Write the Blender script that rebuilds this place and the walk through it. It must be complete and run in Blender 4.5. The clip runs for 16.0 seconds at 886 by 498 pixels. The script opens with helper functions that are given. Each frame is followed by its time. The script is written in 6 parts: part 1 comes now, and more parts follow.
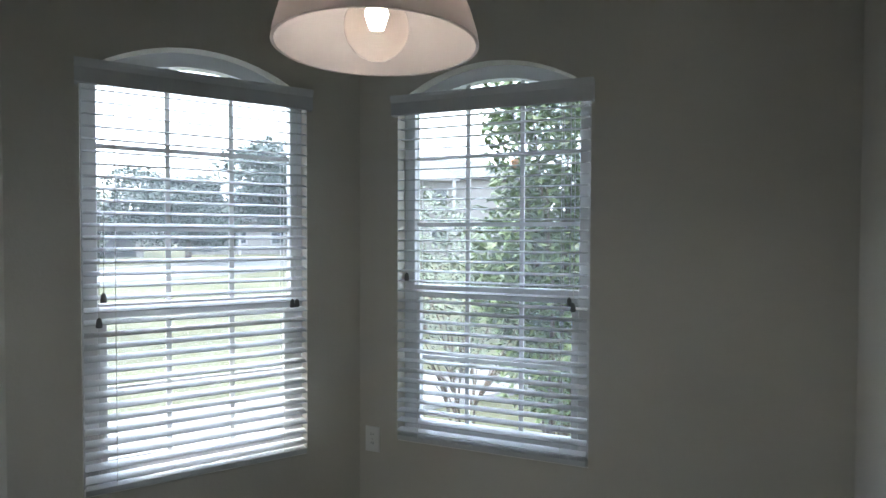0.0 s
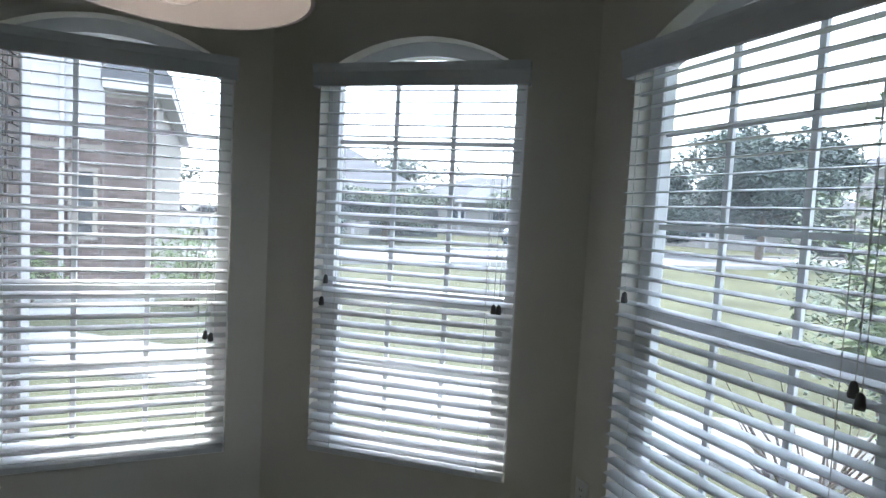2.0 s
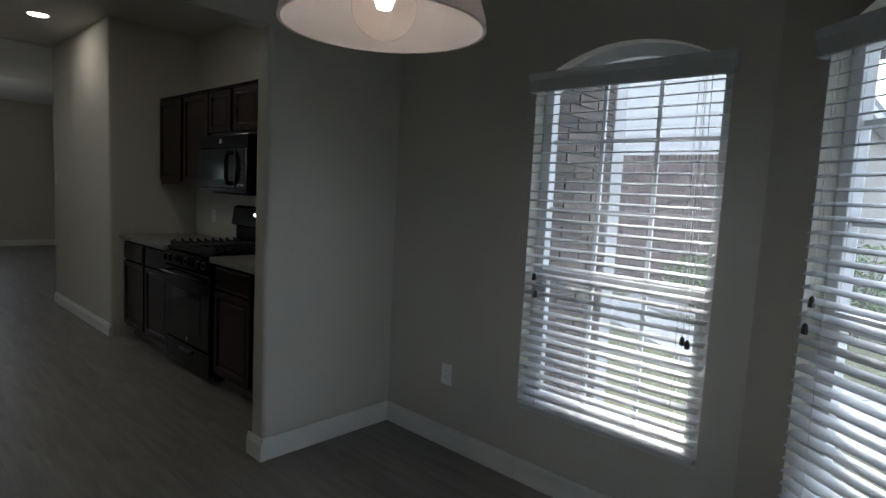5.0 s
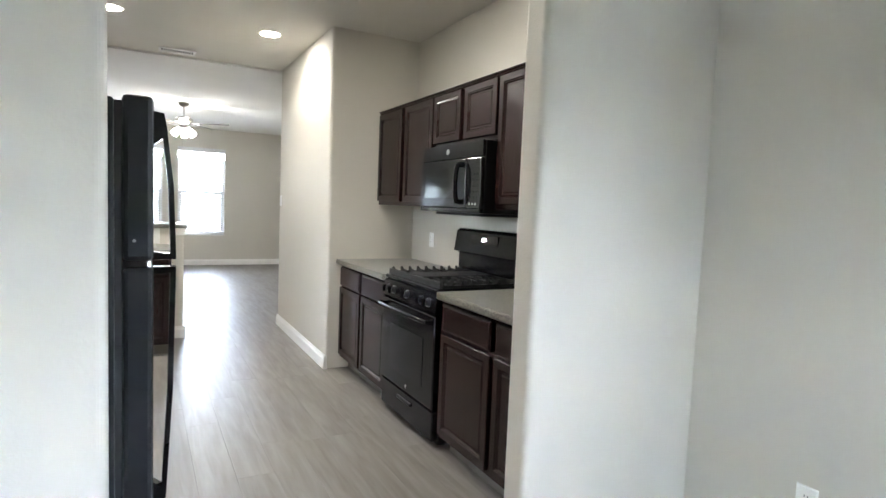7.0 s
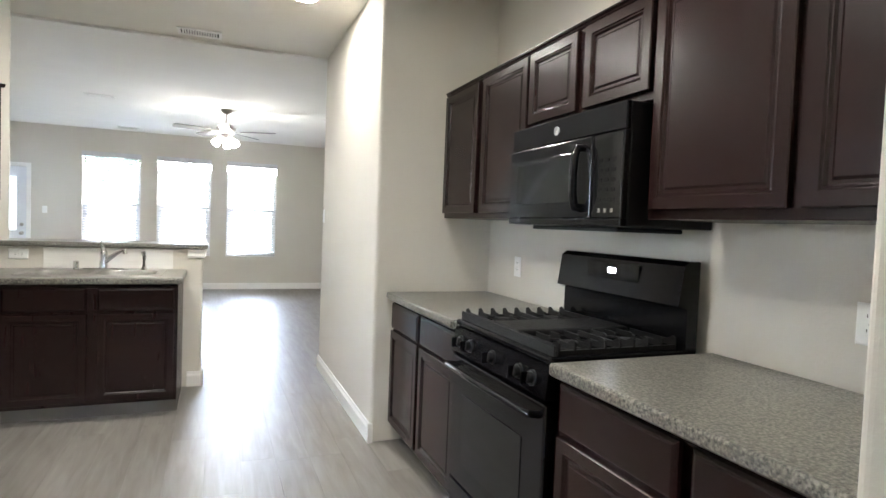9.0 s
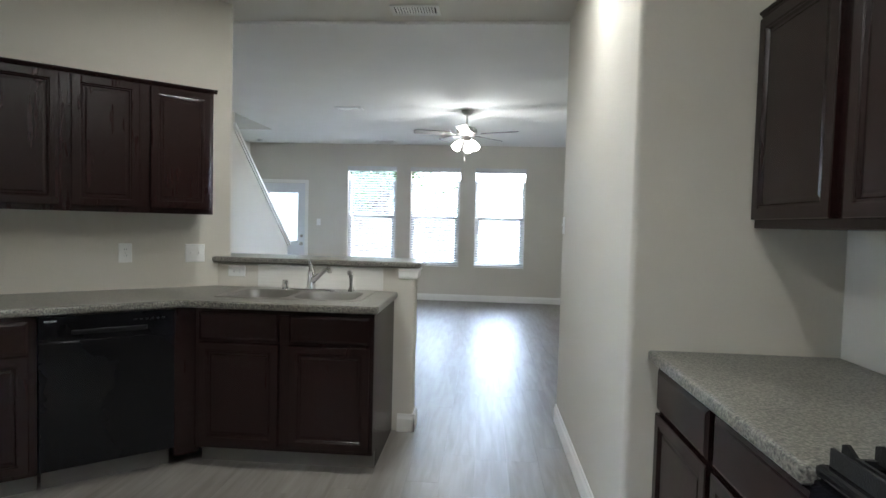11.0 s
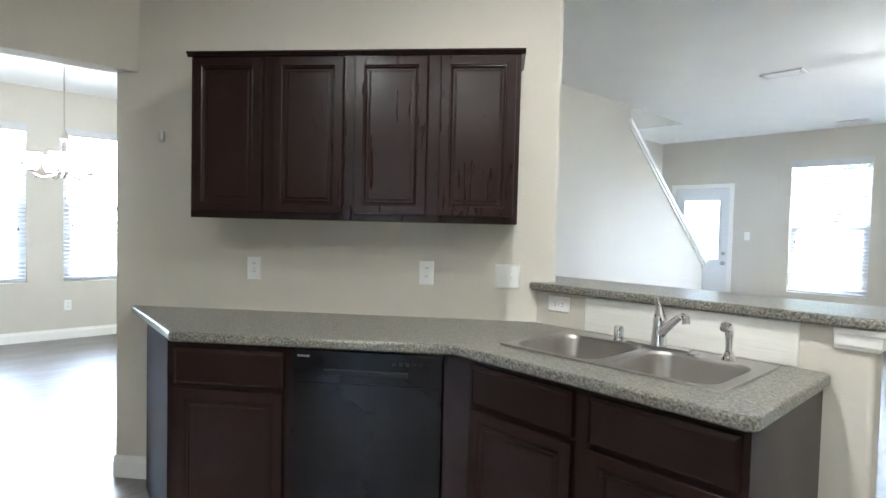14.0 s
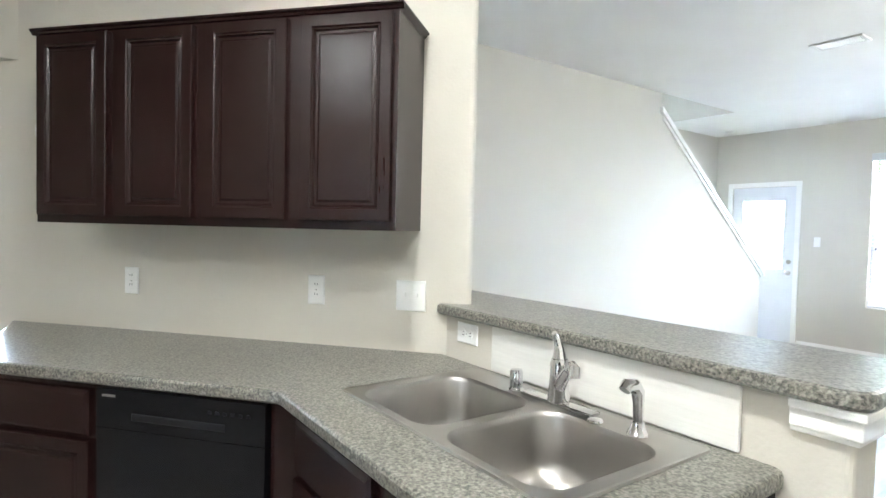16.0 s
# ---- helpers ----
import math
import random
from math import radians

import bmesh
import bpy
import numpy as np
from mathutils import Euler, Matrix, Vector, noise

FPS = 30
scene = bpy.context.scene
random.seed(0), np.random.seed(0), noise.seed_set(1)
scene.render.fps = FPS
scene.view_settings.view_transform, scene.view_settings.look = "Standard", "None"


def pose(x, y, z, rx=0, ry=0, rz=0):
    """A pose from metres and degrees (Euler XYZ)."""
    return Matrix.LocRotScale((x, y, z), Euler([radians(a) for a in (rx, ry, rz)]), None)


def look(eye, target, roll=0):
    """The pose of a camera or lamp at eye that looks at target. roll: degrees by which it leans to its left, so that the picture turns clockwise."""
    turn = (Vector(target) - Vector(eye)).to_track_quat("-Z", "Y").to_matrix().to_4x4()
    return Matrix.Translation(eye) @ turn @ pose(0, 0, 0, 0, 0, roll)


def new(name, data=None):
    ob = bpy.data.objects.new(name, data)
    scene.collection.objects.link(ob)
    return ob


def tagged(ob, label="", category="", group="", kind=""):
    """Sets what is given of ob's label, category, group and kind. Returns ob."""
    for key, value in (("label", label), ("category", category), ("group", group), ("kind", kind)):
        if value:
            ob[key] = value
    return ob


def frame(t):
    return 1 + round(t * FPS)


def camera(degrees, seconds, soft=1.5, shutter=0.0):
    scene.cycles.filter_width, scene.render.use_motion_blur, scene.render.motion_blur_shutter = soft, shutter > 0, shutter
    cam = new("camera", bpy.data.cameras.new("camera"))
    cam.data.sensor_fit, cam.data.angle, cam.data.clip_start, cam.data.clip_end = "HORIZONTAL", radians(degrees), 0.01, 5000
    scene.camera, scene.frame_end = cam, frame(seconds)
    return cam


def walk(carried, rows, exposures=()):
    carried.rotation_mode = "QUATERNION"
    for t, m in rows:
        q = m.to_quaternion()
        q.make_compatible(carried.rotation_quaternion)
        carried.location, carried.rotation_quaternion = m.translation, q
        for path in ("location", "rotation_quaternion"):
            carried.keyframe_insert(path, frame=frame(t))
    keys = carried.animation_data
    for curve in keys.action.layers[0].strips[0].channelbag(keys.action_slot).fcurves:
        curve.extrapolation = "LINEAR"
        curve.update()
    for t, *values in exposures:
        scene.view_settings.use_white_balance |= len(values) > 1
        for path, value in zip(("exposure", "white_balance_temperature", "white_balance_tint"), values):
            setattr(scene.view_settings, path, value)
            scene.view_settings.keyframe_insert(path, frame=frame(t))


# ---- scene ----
cam = camera(76.3, 16.0)
# seconds, stops, kelvin, tint
EXPOSURES = [(0, 2.95, 6450, 8), (1.5, 2.75, 6400, 8), (3.0, 2.25, 6400, 8), (4.2, 1.95, 6400, 8), (5.2, 2.25, 6400, 8), (6.8, 5.35, 6350, 10), (8.2, 5.5, 6300, 10), (10.3, 5.55, 6150, 9), (11.0, 4.65, 5950, 7), (11.6, 4.15, 5850, 7), (12.6, 4.25, 5700, 7), (13.5, 5.1, 5800, 7), (14.2, 5.7, 5900, 7), (15.4, 6.03, 5870, 7), (16, 6.05, 5870, 7)]
PATH = [
    (0, (2.102, 0.941, 1.361), (1.377, 2.804, 1.314), 0.2),
    (0.5, (2.239, 1.201, 1.39), (1.117, 2.855, 1.326), 1.2),
    (1, (2.398, 1.449, 1.407), (0.939, 2.814, 1.323), 1.9),
    (1.5, (2.486, 1.669, 1.39), (0.786, 2.718, 1.294), 2.7),
    (2, (2.485, 1.948, 1.419), (0.644, 2.72, 1.293), 3.0),
    (2.5, (2.487, 2.229, 1.435), (0.53, 2.612, 1.281), 3.3),
    (3, (2.429, 2.427, 1.418), (0.438, 2.37, 1.243), 3.3),
    (3.5, (2.337, 2.509, 1.443), (0.392, 2.087, 1.243), 3.3),
    (4, (2.301, 2.642, 1.446), (0.518, 1.76, 1.235), 3.1),
    (4.5, (2.32, 2.743, 1.429), (0.7, 1.588, 1.222), 3.0),
    (5, (2.303, 2.737, 1.412), (0.848, 1.379, 1.217), 2.9),
    (5.2, (2.307, 2.675, 1.429), (0.907, 1.261, 1.221), 2.7),
    (7.5, (1.953, 1.442, 1.345), (1.072, -0.349, 1.218), 2.3),
    (8, (1.879, 1.151, 1.323), (1.016, -0.649, 1.21), 2.0),
    (10.3, (1.269, -0.218, 1.345), (0.97, -2.194, 1.261), 1.7),
    (10.4, (1.264, -0.267, 1.356), (1.02, -2.25, 1.264), 1.6),
    (10.5, (1.277, -0.334, 1.357), (1.098, -2.324, 1.277), 1.9),
    (11, (1.25, -0.63, 1.358), (1.392, -2.623, 1.27), 1.5),
    (11.5, (1.256, -0.951, 1.365), (1.735, -2.891, 1.277), 1.4),
    (12, (1.283, -1.25, 1.349), (2.048, -3.096, 1.263), 1.6),
    (12.5, (1.309, -1.502, 1.361), (2.248, -3.266, 1.278), 1.5),
    (13, (1.268, -1.725, 1.367), (2.412, -3.363, 1.286), 1.5),
    (13.5, (1.274, -1.873, 1.349), (2.615, -3.354, 1.272), 1.5),
    (14, (1.333, -2.056, 1.358), (2.793, -3.421, 1.282), 1.4),
    (14.5, (1.335, -2.26, 1.356), (2.863, -3.549, 1.282), 1.4),
    (15, (1.272, -2.498, 1.37), (2.858, -3.714, 1.298), 1.4),
    (15.5, (1.274, -2.729, 1.365), (2.89, -3.905, 1.292), 1.4),
    (16, (1.279, -2.993, 1.389), (2.909, -4.15, 1.318), 1.4),
]
walk(cam, [(t, look(eye, target, roll)) for t, eye, target, roll in PATH], EXPOSURES)

# ---- world, sun, exposure ----
SUN_ELEV, SUN_ROT = radians(52), radians(250)
world = bpy.data.worlds.new("overcast_sky")
scene.world = world
world.use_nodes = True
wt = world.node_tree
wt.nodes.clear()
w_out = wt.nodes.new("ShaderNodeOutputWorld")
w_bg = wt.nodes.new("ShaderNodeBackground")
w_sky = wt.nodes.new("ShaderNodeTexSky")
w_sky.sky_type = 'NISHITA'
w_sky.sun_disc = False
w_sky.sun_elevation, w_sky.sun_rotation = SUN_ELEV, SUN_ROT
w_sky.air_density, w_sky.dust_density, w_sky.ozone_density = 1.0, 2.0, 1.0
w_mix = wt.nodes.new("ShaderNodeMixRGB")
w_mix.inputs[0].default_value = 0.55
w_mix.inputs[2].default_value = (8.2, 9.4, 11.2, 1)
wt.links.new(w_sky.outputs[0], w_mix.inputs[1])
wt.links.new(w_mix.outputs[0], w_bg.inputs[0])
w_bg.inputs[1].default_value = 0.15
wt.links.new(w_bg.outputs[0], w_out.inputs[0])

sun_data = bpy.data.lights.new("sun", 'SUN')
sun_data.energy, sun_data.angle, sun_data.color = 0.8, radians(12), (1.0, 0.97, 0.92)
sun_ob = new("sun", sun_data)
sun_dir = Vector((math.sin(SUN_ROT) * math.cos(SUN_ELEV), math.cos(SUN_ROT) * math.cos(SUN_ELEV), math.sin(SUN_ELEV)))
sun_ob.matrix_world = look(sun_dir * 40, (0, 0, 0))


# ---- materials ----
def material(name, color, rough=0.5, metal=0.0, bump=0.0, bump_scale=40.0, var=0.0, var_scale=3.0, spec=0.5, transmission=0.0, emission=None, coat=0.0, stretch=(1, 1, 1), ior=1.45):
    m = bpy.data.materials.new(name)
    m.use_nodes = True
    nt = m.node_tree
    b = nt.nodes["Principled BSDF"]
    b.inputs["Base Color"].default_value = (*color, 1)
    b.inputs["Roughness"].default_value = rough
    b.inputs["Metallic"].default_value = metal
    b.inputs["Specular IOR Level"].default_value = spec
    b.inputs["Transmission Weight"].default_value = transmission
    b.inputs["IOR"].default_value = ior
    b.inputs["Coat Weight"].default_value = coat
    if emission:
        b.inputs["Emission Color"].default_value = (*emission[:3], 1)
        b.inputs["Emission Strength"].default_value = emission[3]
    if var or bump:
        tc = nt.nodes.new("ShaderNodeTexCoord")
        mp = nt.nodes.new("ShaderNodeMapping")
        mp.inputs["Scale"].default_value = stretch
        nt.links.new(tc.outputs["Object"], mp.inputs[0])
    if var:
        n1 = nt.nodes.new("ShaderNodeTexNoise")
        n1.inputs["Scale"].default_value, n1.inputs["Detail"].default_value = var_scale, 6
        nt.links.new(mp.outputs[0], n1.inputs["Vector"])
        r = nt.nodes.new("ShaderNodeValToRGB")
        r.color_ramp.elements[0].position, r.color_ramp.elements[1].position = 0.3, 0.7
        r.color_ramp.elements[0].color = (*[c * (1 - var) for c in color], 1)
        r.color_ramp.elements[1].color = (*[min(1, c * (1 + var)) for c in color], 1)
        nt.links.new(n1.outputs[0], r.inputs[0])
        nt.links.new(r.outputs[0], b.inputs["Base Color"])
        rr = nt.nodes.new("ShaderNodeMapRange")
        rr.inputs[3].default_value, rr.inputs[4].default_value = max(0.02, rough - 0.06), min(1, rough + 0.06)
        nt.links.new(n1.outputs[0], rr.inputs[0])
        nt.links.new(rr.outputs[0], b.inputs["Roughness"])
    if bump:
        n2 = nt.nodes.new("ShaderNodeTexNoise")
        n2.inputs["Scale"].default_value, n2.inputs["Detail"].default_value = bump_scale, 4
        nt.links.new(mp.outputs[0], n2.inputs["Vector"])
        bp = nt.nodes.new("ShaderNodeBump")
        bp.inputs["Strength"].default_value, bp.inputs["Distance"].default_value = bump, 0.004
        nt.links.new(n2.outputs[0], bp.inputs["Height"])
        nt.links.new(bp.outputs[0], b.inputs["Normal"])
    return m


def random_tint(m, amount, island=False):
    """Vary a material from piece to piece."""
    nt = m.node_tree
    b = nt.nodes["Principled BSDF"]
    info = nt.nodes.new("ShaderNodeNewGeometry" if island else "ShaderNodeObjectInfo")
    hsv = nt.nodes.new("ShaderNodeHueSaturation")
    rng = nt.nodes.new("ShaderNodeMapRange")
    rng.inputs[3].default_value, rng.inputs[4].default_value = 1 - amount, 1 + amount
    nt.links.new(info.outputs["Random Per Island" if island else "Random"], rng.inputs[0])
    nt.links.new(rng.outputs[0], hsv.inputs["Value"])
    src = b.inputs["Base Color"]
    if src.links:
        nt.links.new(src.links[0].from_socket, hsv.inputs["Color"])
    else:
        hsv.inputs["Color"].default_value = src.default_value
    nt.links.new(hsv.outputs[0], src)


M_WALL = material("wall_paint", (0.61, 0.58, 0.515), 0.75, bump=0.25, bump_scale=90, var=0.02, var_scale=1.2, spec=0.3)
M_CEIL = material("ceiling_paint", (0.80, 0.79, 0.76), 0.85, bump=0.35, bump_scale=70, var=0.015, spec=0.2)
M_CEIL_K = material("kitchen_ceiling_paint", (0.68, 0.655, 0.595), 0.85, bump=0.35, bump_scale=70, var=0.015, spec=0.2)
M_TRIM = material("white_trim_paint", (0.82, 0.81, 0.78), 0.35, var=0.02, var_scale=5)
M_PLASTIC = material("white_plastic", (0.82, 0.82, 0.80), 0.3, var=0.01)
M_VINYL = material("white_vinyl", (0.80, 0.81, 0.82), 0.4, var=0.03, var_scale=8)
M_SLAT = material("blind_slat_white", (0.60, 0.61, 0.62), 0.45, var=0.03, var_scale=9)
M_CORD = material("blind_cord", (0.75, 0.74, 0.70), 0.8, var=0.05)
M_TASSEL = material("cord_tassel_grey", (0.10, 0.10, 0.10), 0.5, var=0.1)
M_GLASS = material("window_glass", (1, 1, 1), 0.0, transmission=1.0, ior=1.1)


def hazed_glass():
    """Clear glass with a faint bluish translucent veil that stands in for outdoor glare."""
    m = material("hazed_window_glass", (1, 1, 1), 0.0, transmission=1.0, ior=1.1)
    nt = m.node_tree
    tr = nt.nodes.new("ShaderNodeBsdfTranslucent")
    tr.inputs[0].default_value = (0.86, 0.91, 0.97, 1)
    mx = nt.nodes.new("ShaderNodeMixShader")
    tc = nt.nodes.new("ShaderNodeTexCoord")
    n = nt.nodes.new("ShaderNodeTexNoise")
    n.inputs["Scale"].default_value, n.inputs["Detail"].default_value = 3.0, 4
    rg = nt.nodes.new("ShaderNodeMapRange")
    rg.inputs[3].default_value, rg.inputs[4].default_value = 0.015, 0.035
    nt.links.new(tc.outputs["Object"], n.inputs["Vector"])
    nt.links.new(n.outputs[0], rg.inputs[0])
    nt.links.new(rg.outputs[0], mx.inputs[0])
    nt.links.new(nt.nodes["Principled BSDF"].outputs[0], mx.inputs[1])
    nt.links.new(tr.outputs[0], mx.inputs[2])
    nt.links.new(mx.outputs[0], nt.nodes["Material Output"].inputs[0])
    return m


M_HAZED = hazed_glass()
M_BLACK = material("black_enamel", (0.006, 0.006, 0.007), 0.17, var=0.25, var_scale=2, spec=0.28)
M_BLACKM = material("black_textured", (0.011, 0.011, 0.0125), 0.34, bump=0.15, bump_scale=400, var=0.15, spec=0.28)
M_IRON = material("cast_iron", (0.013, 0.013, 0.0135), 0.5, bump=0.4, bump_scale=300, var=0.2, spec=0.3)
M_BGLASS = material("black_oven_glass", (0.010, 0.0105, 0.011), 0.07, var=0.1, spec=0.35)
M_SILVER = material("silver_badge", (0.7, 0.7, 0.7), 0.25, 1.0, var=0.05)
M_STEEL = material("brushed_stainless", (0.43, 0.415, 0.395), 0.34, 1.0, var=0.05, var_scale=12)
M_CHROME = material("chrome", (0.75, 0.75, 0.76), 0.07, 1.0, var=0.03)
M_NICKEL = material("brushed_nickel", (0.45, 0.43, 0.40), 0.3, 1.0, var=0.08)
M_TILE = material("white_backsplash_panel", (0.73, 0.72, 0.68), 0.35, bump=0.3, bump_scale=30, var=0.04, var_scale=20, stretch=(0.2, 1, 3))
M_TYRE = material("black_rubber", (0.02, 0.02, 0.02), 0.8, var=0.2)
M_TOE = material("pale_toe_board", (0.15, 0.14, 0.125), 0.6, var=0.08, var_scale=6, stretch=(1, 6, 1))
M_VENT = material("vent_metal_white", (0.72, 0.71, 0.68), 0.45, var=0.05)
M_DARK = material("dark_void", (0.02, 0.02, 0.02), 0.9, var=0.2)
M_DOOR = material("door_white_paint", (0.72, 0.73, 0.76), 0.4, var=0.02)
M_DISPLAY = material("display_digits", (0.1, 0.1, 0.1), 0.4, emission=(0.9, 0.95, 1.0, 2.0))
M_BULB = material("lit_bulb", (1, 0.9, 0.8), 0.4, emission=(1.0, 0.92, 0.82, 7.0))
M_FAN_LIGHT = material("lit_frosted_shade", (1, 0.97, 0.9), 0.4, emission=(1.0, 0.97, 0.92, 1.9))
M_CAN_LIGHT = material("lit_downlight_lens", (1, 0.97, 0.9), 0.4, emission=(1.0, 0.94, 0.84, 9.0))


def frosted_material():
    """Milky pinkish glass that lets light glow through."""
    m = material("frosted_glass_shade", (0.60, 0.555, 0.54), 0.35, var=0.04, var_scale=4)
    nt = m.node_tree
    b = nt.nodes["Principled BSDF"]
    tr = nt.nodes.new("ShaderNodeBsdfTranslucent")
    tr.inputs[0].default_value = (0.60, 0.55, 0.535, 1)
    mx = nt.nodes.new("ShaderNodeMixShader")
    mx.inputs[0].default_value = 0.55
    nt.links.new(b.outputs[0], mx.inputs[1])
    nt.links.new(tr.outputs[0], mx.inputs[2])
    nt.links.new(mx.outputs[0], nt.nodes["Material Output"].inputs[0])
    return m


M_FROST = frosted_material()
M_OBSCURE = material("obscure_glass", (0.95, 0.97, 1.0), 0.55, transmission=1.0, ior=1.3)
M_GLOBE = material("clear_globe_glass", (1, 0.93, 0.88), 0.02, transmission=1.0, ior=1.12)
M_BLADE = material("fan_blade_grey", (0.16, 0.15, 0.14), 0.45, var=0.2, var_scale=6, stretch=(1, 8, 1))


def wood_material(name, dark, light, rough, scale, stretch, relief=0.012, detail=6):
    m = bpy.data.materials.new(name)
    m.use_nodes = True
    nt = m.node_tree
    b = nt.nodes["Principled BSDF"]
    tc = nt.nodes.new("ShaderNodeTexCoord")
    mp = nt.nodes.new("ShaderNodeMapping")
    mp.inputs["Scale"].default_value = stretch
    info = nt.nodes.new("ShaderNodeObjectInfo")
    sc = nt.nodes.new("ShaderNodeVectorMath")
    sc.operation = 'SCALE'
    cmb = nt.nodes.new("ShaderNodeCombineXYZ")
    nt.links.new(info.outputs["Random"], cmb.inputs[0])
    nt.links.new(info.outputs["Random"], cmb.inputs[1])
    nt.links.new(cmb.outputs[0], sc.inputs[0])
    sc.inputs["Scale"].default_value = 37.0
    nt.links.new(tc.outputs["Object"], mp.inputs[0])
    ad = nt.nodes.new("ShaderNodeVectorMath")
    nt.links.new(mp.outputs[0], ad.inputs[0])
    nt.links.new(sc.outputs[0], ad.inputs[1])
    n1 = nt.nodes.new("ShaderNodeTexNoise")
    n1.inputs["Scale"].default_value, n1.inputs["Detail"].default_value, n1.inputs["Distortion"].default_value = scale, detail, 0.5
    n2 = nt.nodes.new("ShaderNodeTexNoise")
    n2.inputs["Scale"].default_value, n2.inputs["Detail"].default_value = scale * 0.22, 3
    for n in (n1, n2):
        nt.links.new(ad.outputs[0], n.inputs["Vector"])
    mx = nt.nodes.new("ShaderNodeMath")
    mx.operation = 'MULTIPLY_ADD'
    mx.inputs[1].default_value = 0.6
    mul = nt.nodes.new("ShaderNodeMath")
    mul.operation = 'MULTIPLY'
    mul.inputs[1].default_value = 0.4
    nt.links.new(n2.outputs[0], mul.inputs[0])
    nt.links.new(n1.outputs[0], mx.inputs[0])
    nt.links.new(mul.outputs[0], mx.inputs[2])
    r = nt.nodes.new("ShaderNodeValToRGB")
    r.color_ramp.elements[0].position, r.color_ramp.elements[1].position = 0.34, 0.66
    r.color_ramp.elements[0].color, r.color_ramp.elements[1].color = (*dark, 1), (*light, 1)
    nt.links.new(mx.outputs[0], r.inputs[0])
    nt.links.new(r.outputs[0], b.inputs["Base Color"])
    b.inputs["Roughness"].default_value = rough
    bp = nt.nodes.new("ShaderNodeBump")
    bp.inputs["Strength"].default_value, bp.inputs["Distance"].default_value = relief, 0.002
    nt.links.new(n1.outputs[0], bp.inputs["Height"])
    nt.links.new(bp.outputs[0], b.inputs["Normal"])
    return m


M_WOOD = wood_material("espresso_oak", (0.0140, 0.0056, 0.0050), (0.0158, 0.0063, 0.0056), 0.26, 9.0, (6, 6, 0.6), 0.002, 2)
M_WOOD.node_tree.nodes["Principled BSDF"].inputs["Specular IOR Level"].default_value = 0.33
M_WOOD_SATIN = wood_material("espresso_oak_satin", (0.0135, 0.0056, 0.0051), (0.0155, 0.0064, 0.0058), 0.55, 9.0, (6, 6, 0.6), 0.003, 2)
M_WOOD_SATIN.node_tree.nodes["Principled BSDF"].inputs["Specular IOR Level"].default_value = 0.06
M_PLANK = wood_material("grey_oak_plank", (0.155, 0.140, 0.125), (0.255, 0.238, 0.220), 0.40, 4.0, (6, 0.7, 1), 0.0, 4)
random_tint(M_PLANK, 0.04)
M_PLANK.node_tree.nodes["Principled BSDF"].inputs["Specular IOR Level"].default_value = 0.55


def granite_material():
    m = bpy.data.materials.new("speckled_granite")
    m.use_nodes = True
    nt = m.node_tree
    b = nt.nodes["Principled BSDF"]
    tc = nt.nodes.new("ShaderNodeTexCoord")
    v = nt.nodes.new("ShaderNodeTexVoronoi")
    v.inputs["Scale"].default_value = 175
    n = nt.nodes.new("ShaderNodeTexNoise")
    n.inputs["Scale"].default_value, n.inputs["Detail"].default_value = 125, 6
    big = nt.nodes.new("ShaderNodeTexNoise")
    big.inputs["Scale"].default_value, big.inputs["Detail"].default_value = 9, 3
    for k in (v, n, big):
        nt.links.new(tc.outputs["Object"], k.inputs["Vector"])
    r1 = nt.nodes.new("ShaderNodeValToRGB")
    r1.color_ramp.interpolation = 'LINEAR'
    e = r1.color_ramp.elements
    e[0].position, e[0].color = 0.40, (0.026, 0.035, 0.032, 1)
    e[1].position, e[1].color = 0.63, (0.36, 0.35, 0.31, 1)
    k = e.new(0.48)
    k.color = (0.14, 0.132, 0.11, 1)
    nt.links.new(n.outputs[0], r1.inputs[0])
    r2 = nt.nodes.new("ShaderNodeValToRGB")
    r2.color_ramp.elements[0].color, r2.color_ramp.elements[1].color = (0.05, 0.048, 0.042, 1), (0.31, 0.30, 0.27, 1)
    sep = nt.nodes.new("ShaderNodeSeparateColor")
    nt.links.new(v.outputs["Color"], sep.inputs[0])
    nt.links.new(sep.outputs[0], r2.inputs[0])
    mx = nt.nodes.new("ShaderNodeMixRGB")
    mx.inputs[0].default_value = 0.5
    nt.links.new(r1.outputs[0], mx.inputs[1])
    nt.links.new(r2.outputs[0], mx.inputs[2])
    tint = nt.nodes.new("ShaderNodeMixRGB")
    tint.blend_type = 'MULTIPLY'
    tint.inputs[0].default_value = 0.5
    r3 = nt.nodes.new("ShaderNodeValToRGB")
    r3.color_ramp.elements[0].color, r3.color_ramp.elements[1].color = (0.8, 0.78, 0.72, 1), (1, 1, 1, 1)
    nt.links.new(big.outputs[0], r3.inputs[0])
    nt.links.new(mx.outputs[0], tint.inputs[1])
    nt.links.new(r3.outputs[0], tint.inputs[2])
    nt.links.new(tint.outputs[0], b.inputs["Base Color"])
    b.inputs["Roughness"].default_value = 0.28
    return m


M_GRANITE = granite_material()


# ---- mesh helpers ----
def link_mesh(name, bm, mat, smooth=False):
    me = bpy.data.meshes.new(name)
    bmesh.ops.recalc_face_normals(bm, faces=bm.faces)
    bm.to_mesh(me)
    bm.free()
    if smooth:
        for p in me.polygons:
            p.use_smooth = True
        me.set_sharp_from_angle(angle=radians(40))
    me.materials.append(mat)
    return new(name, me)


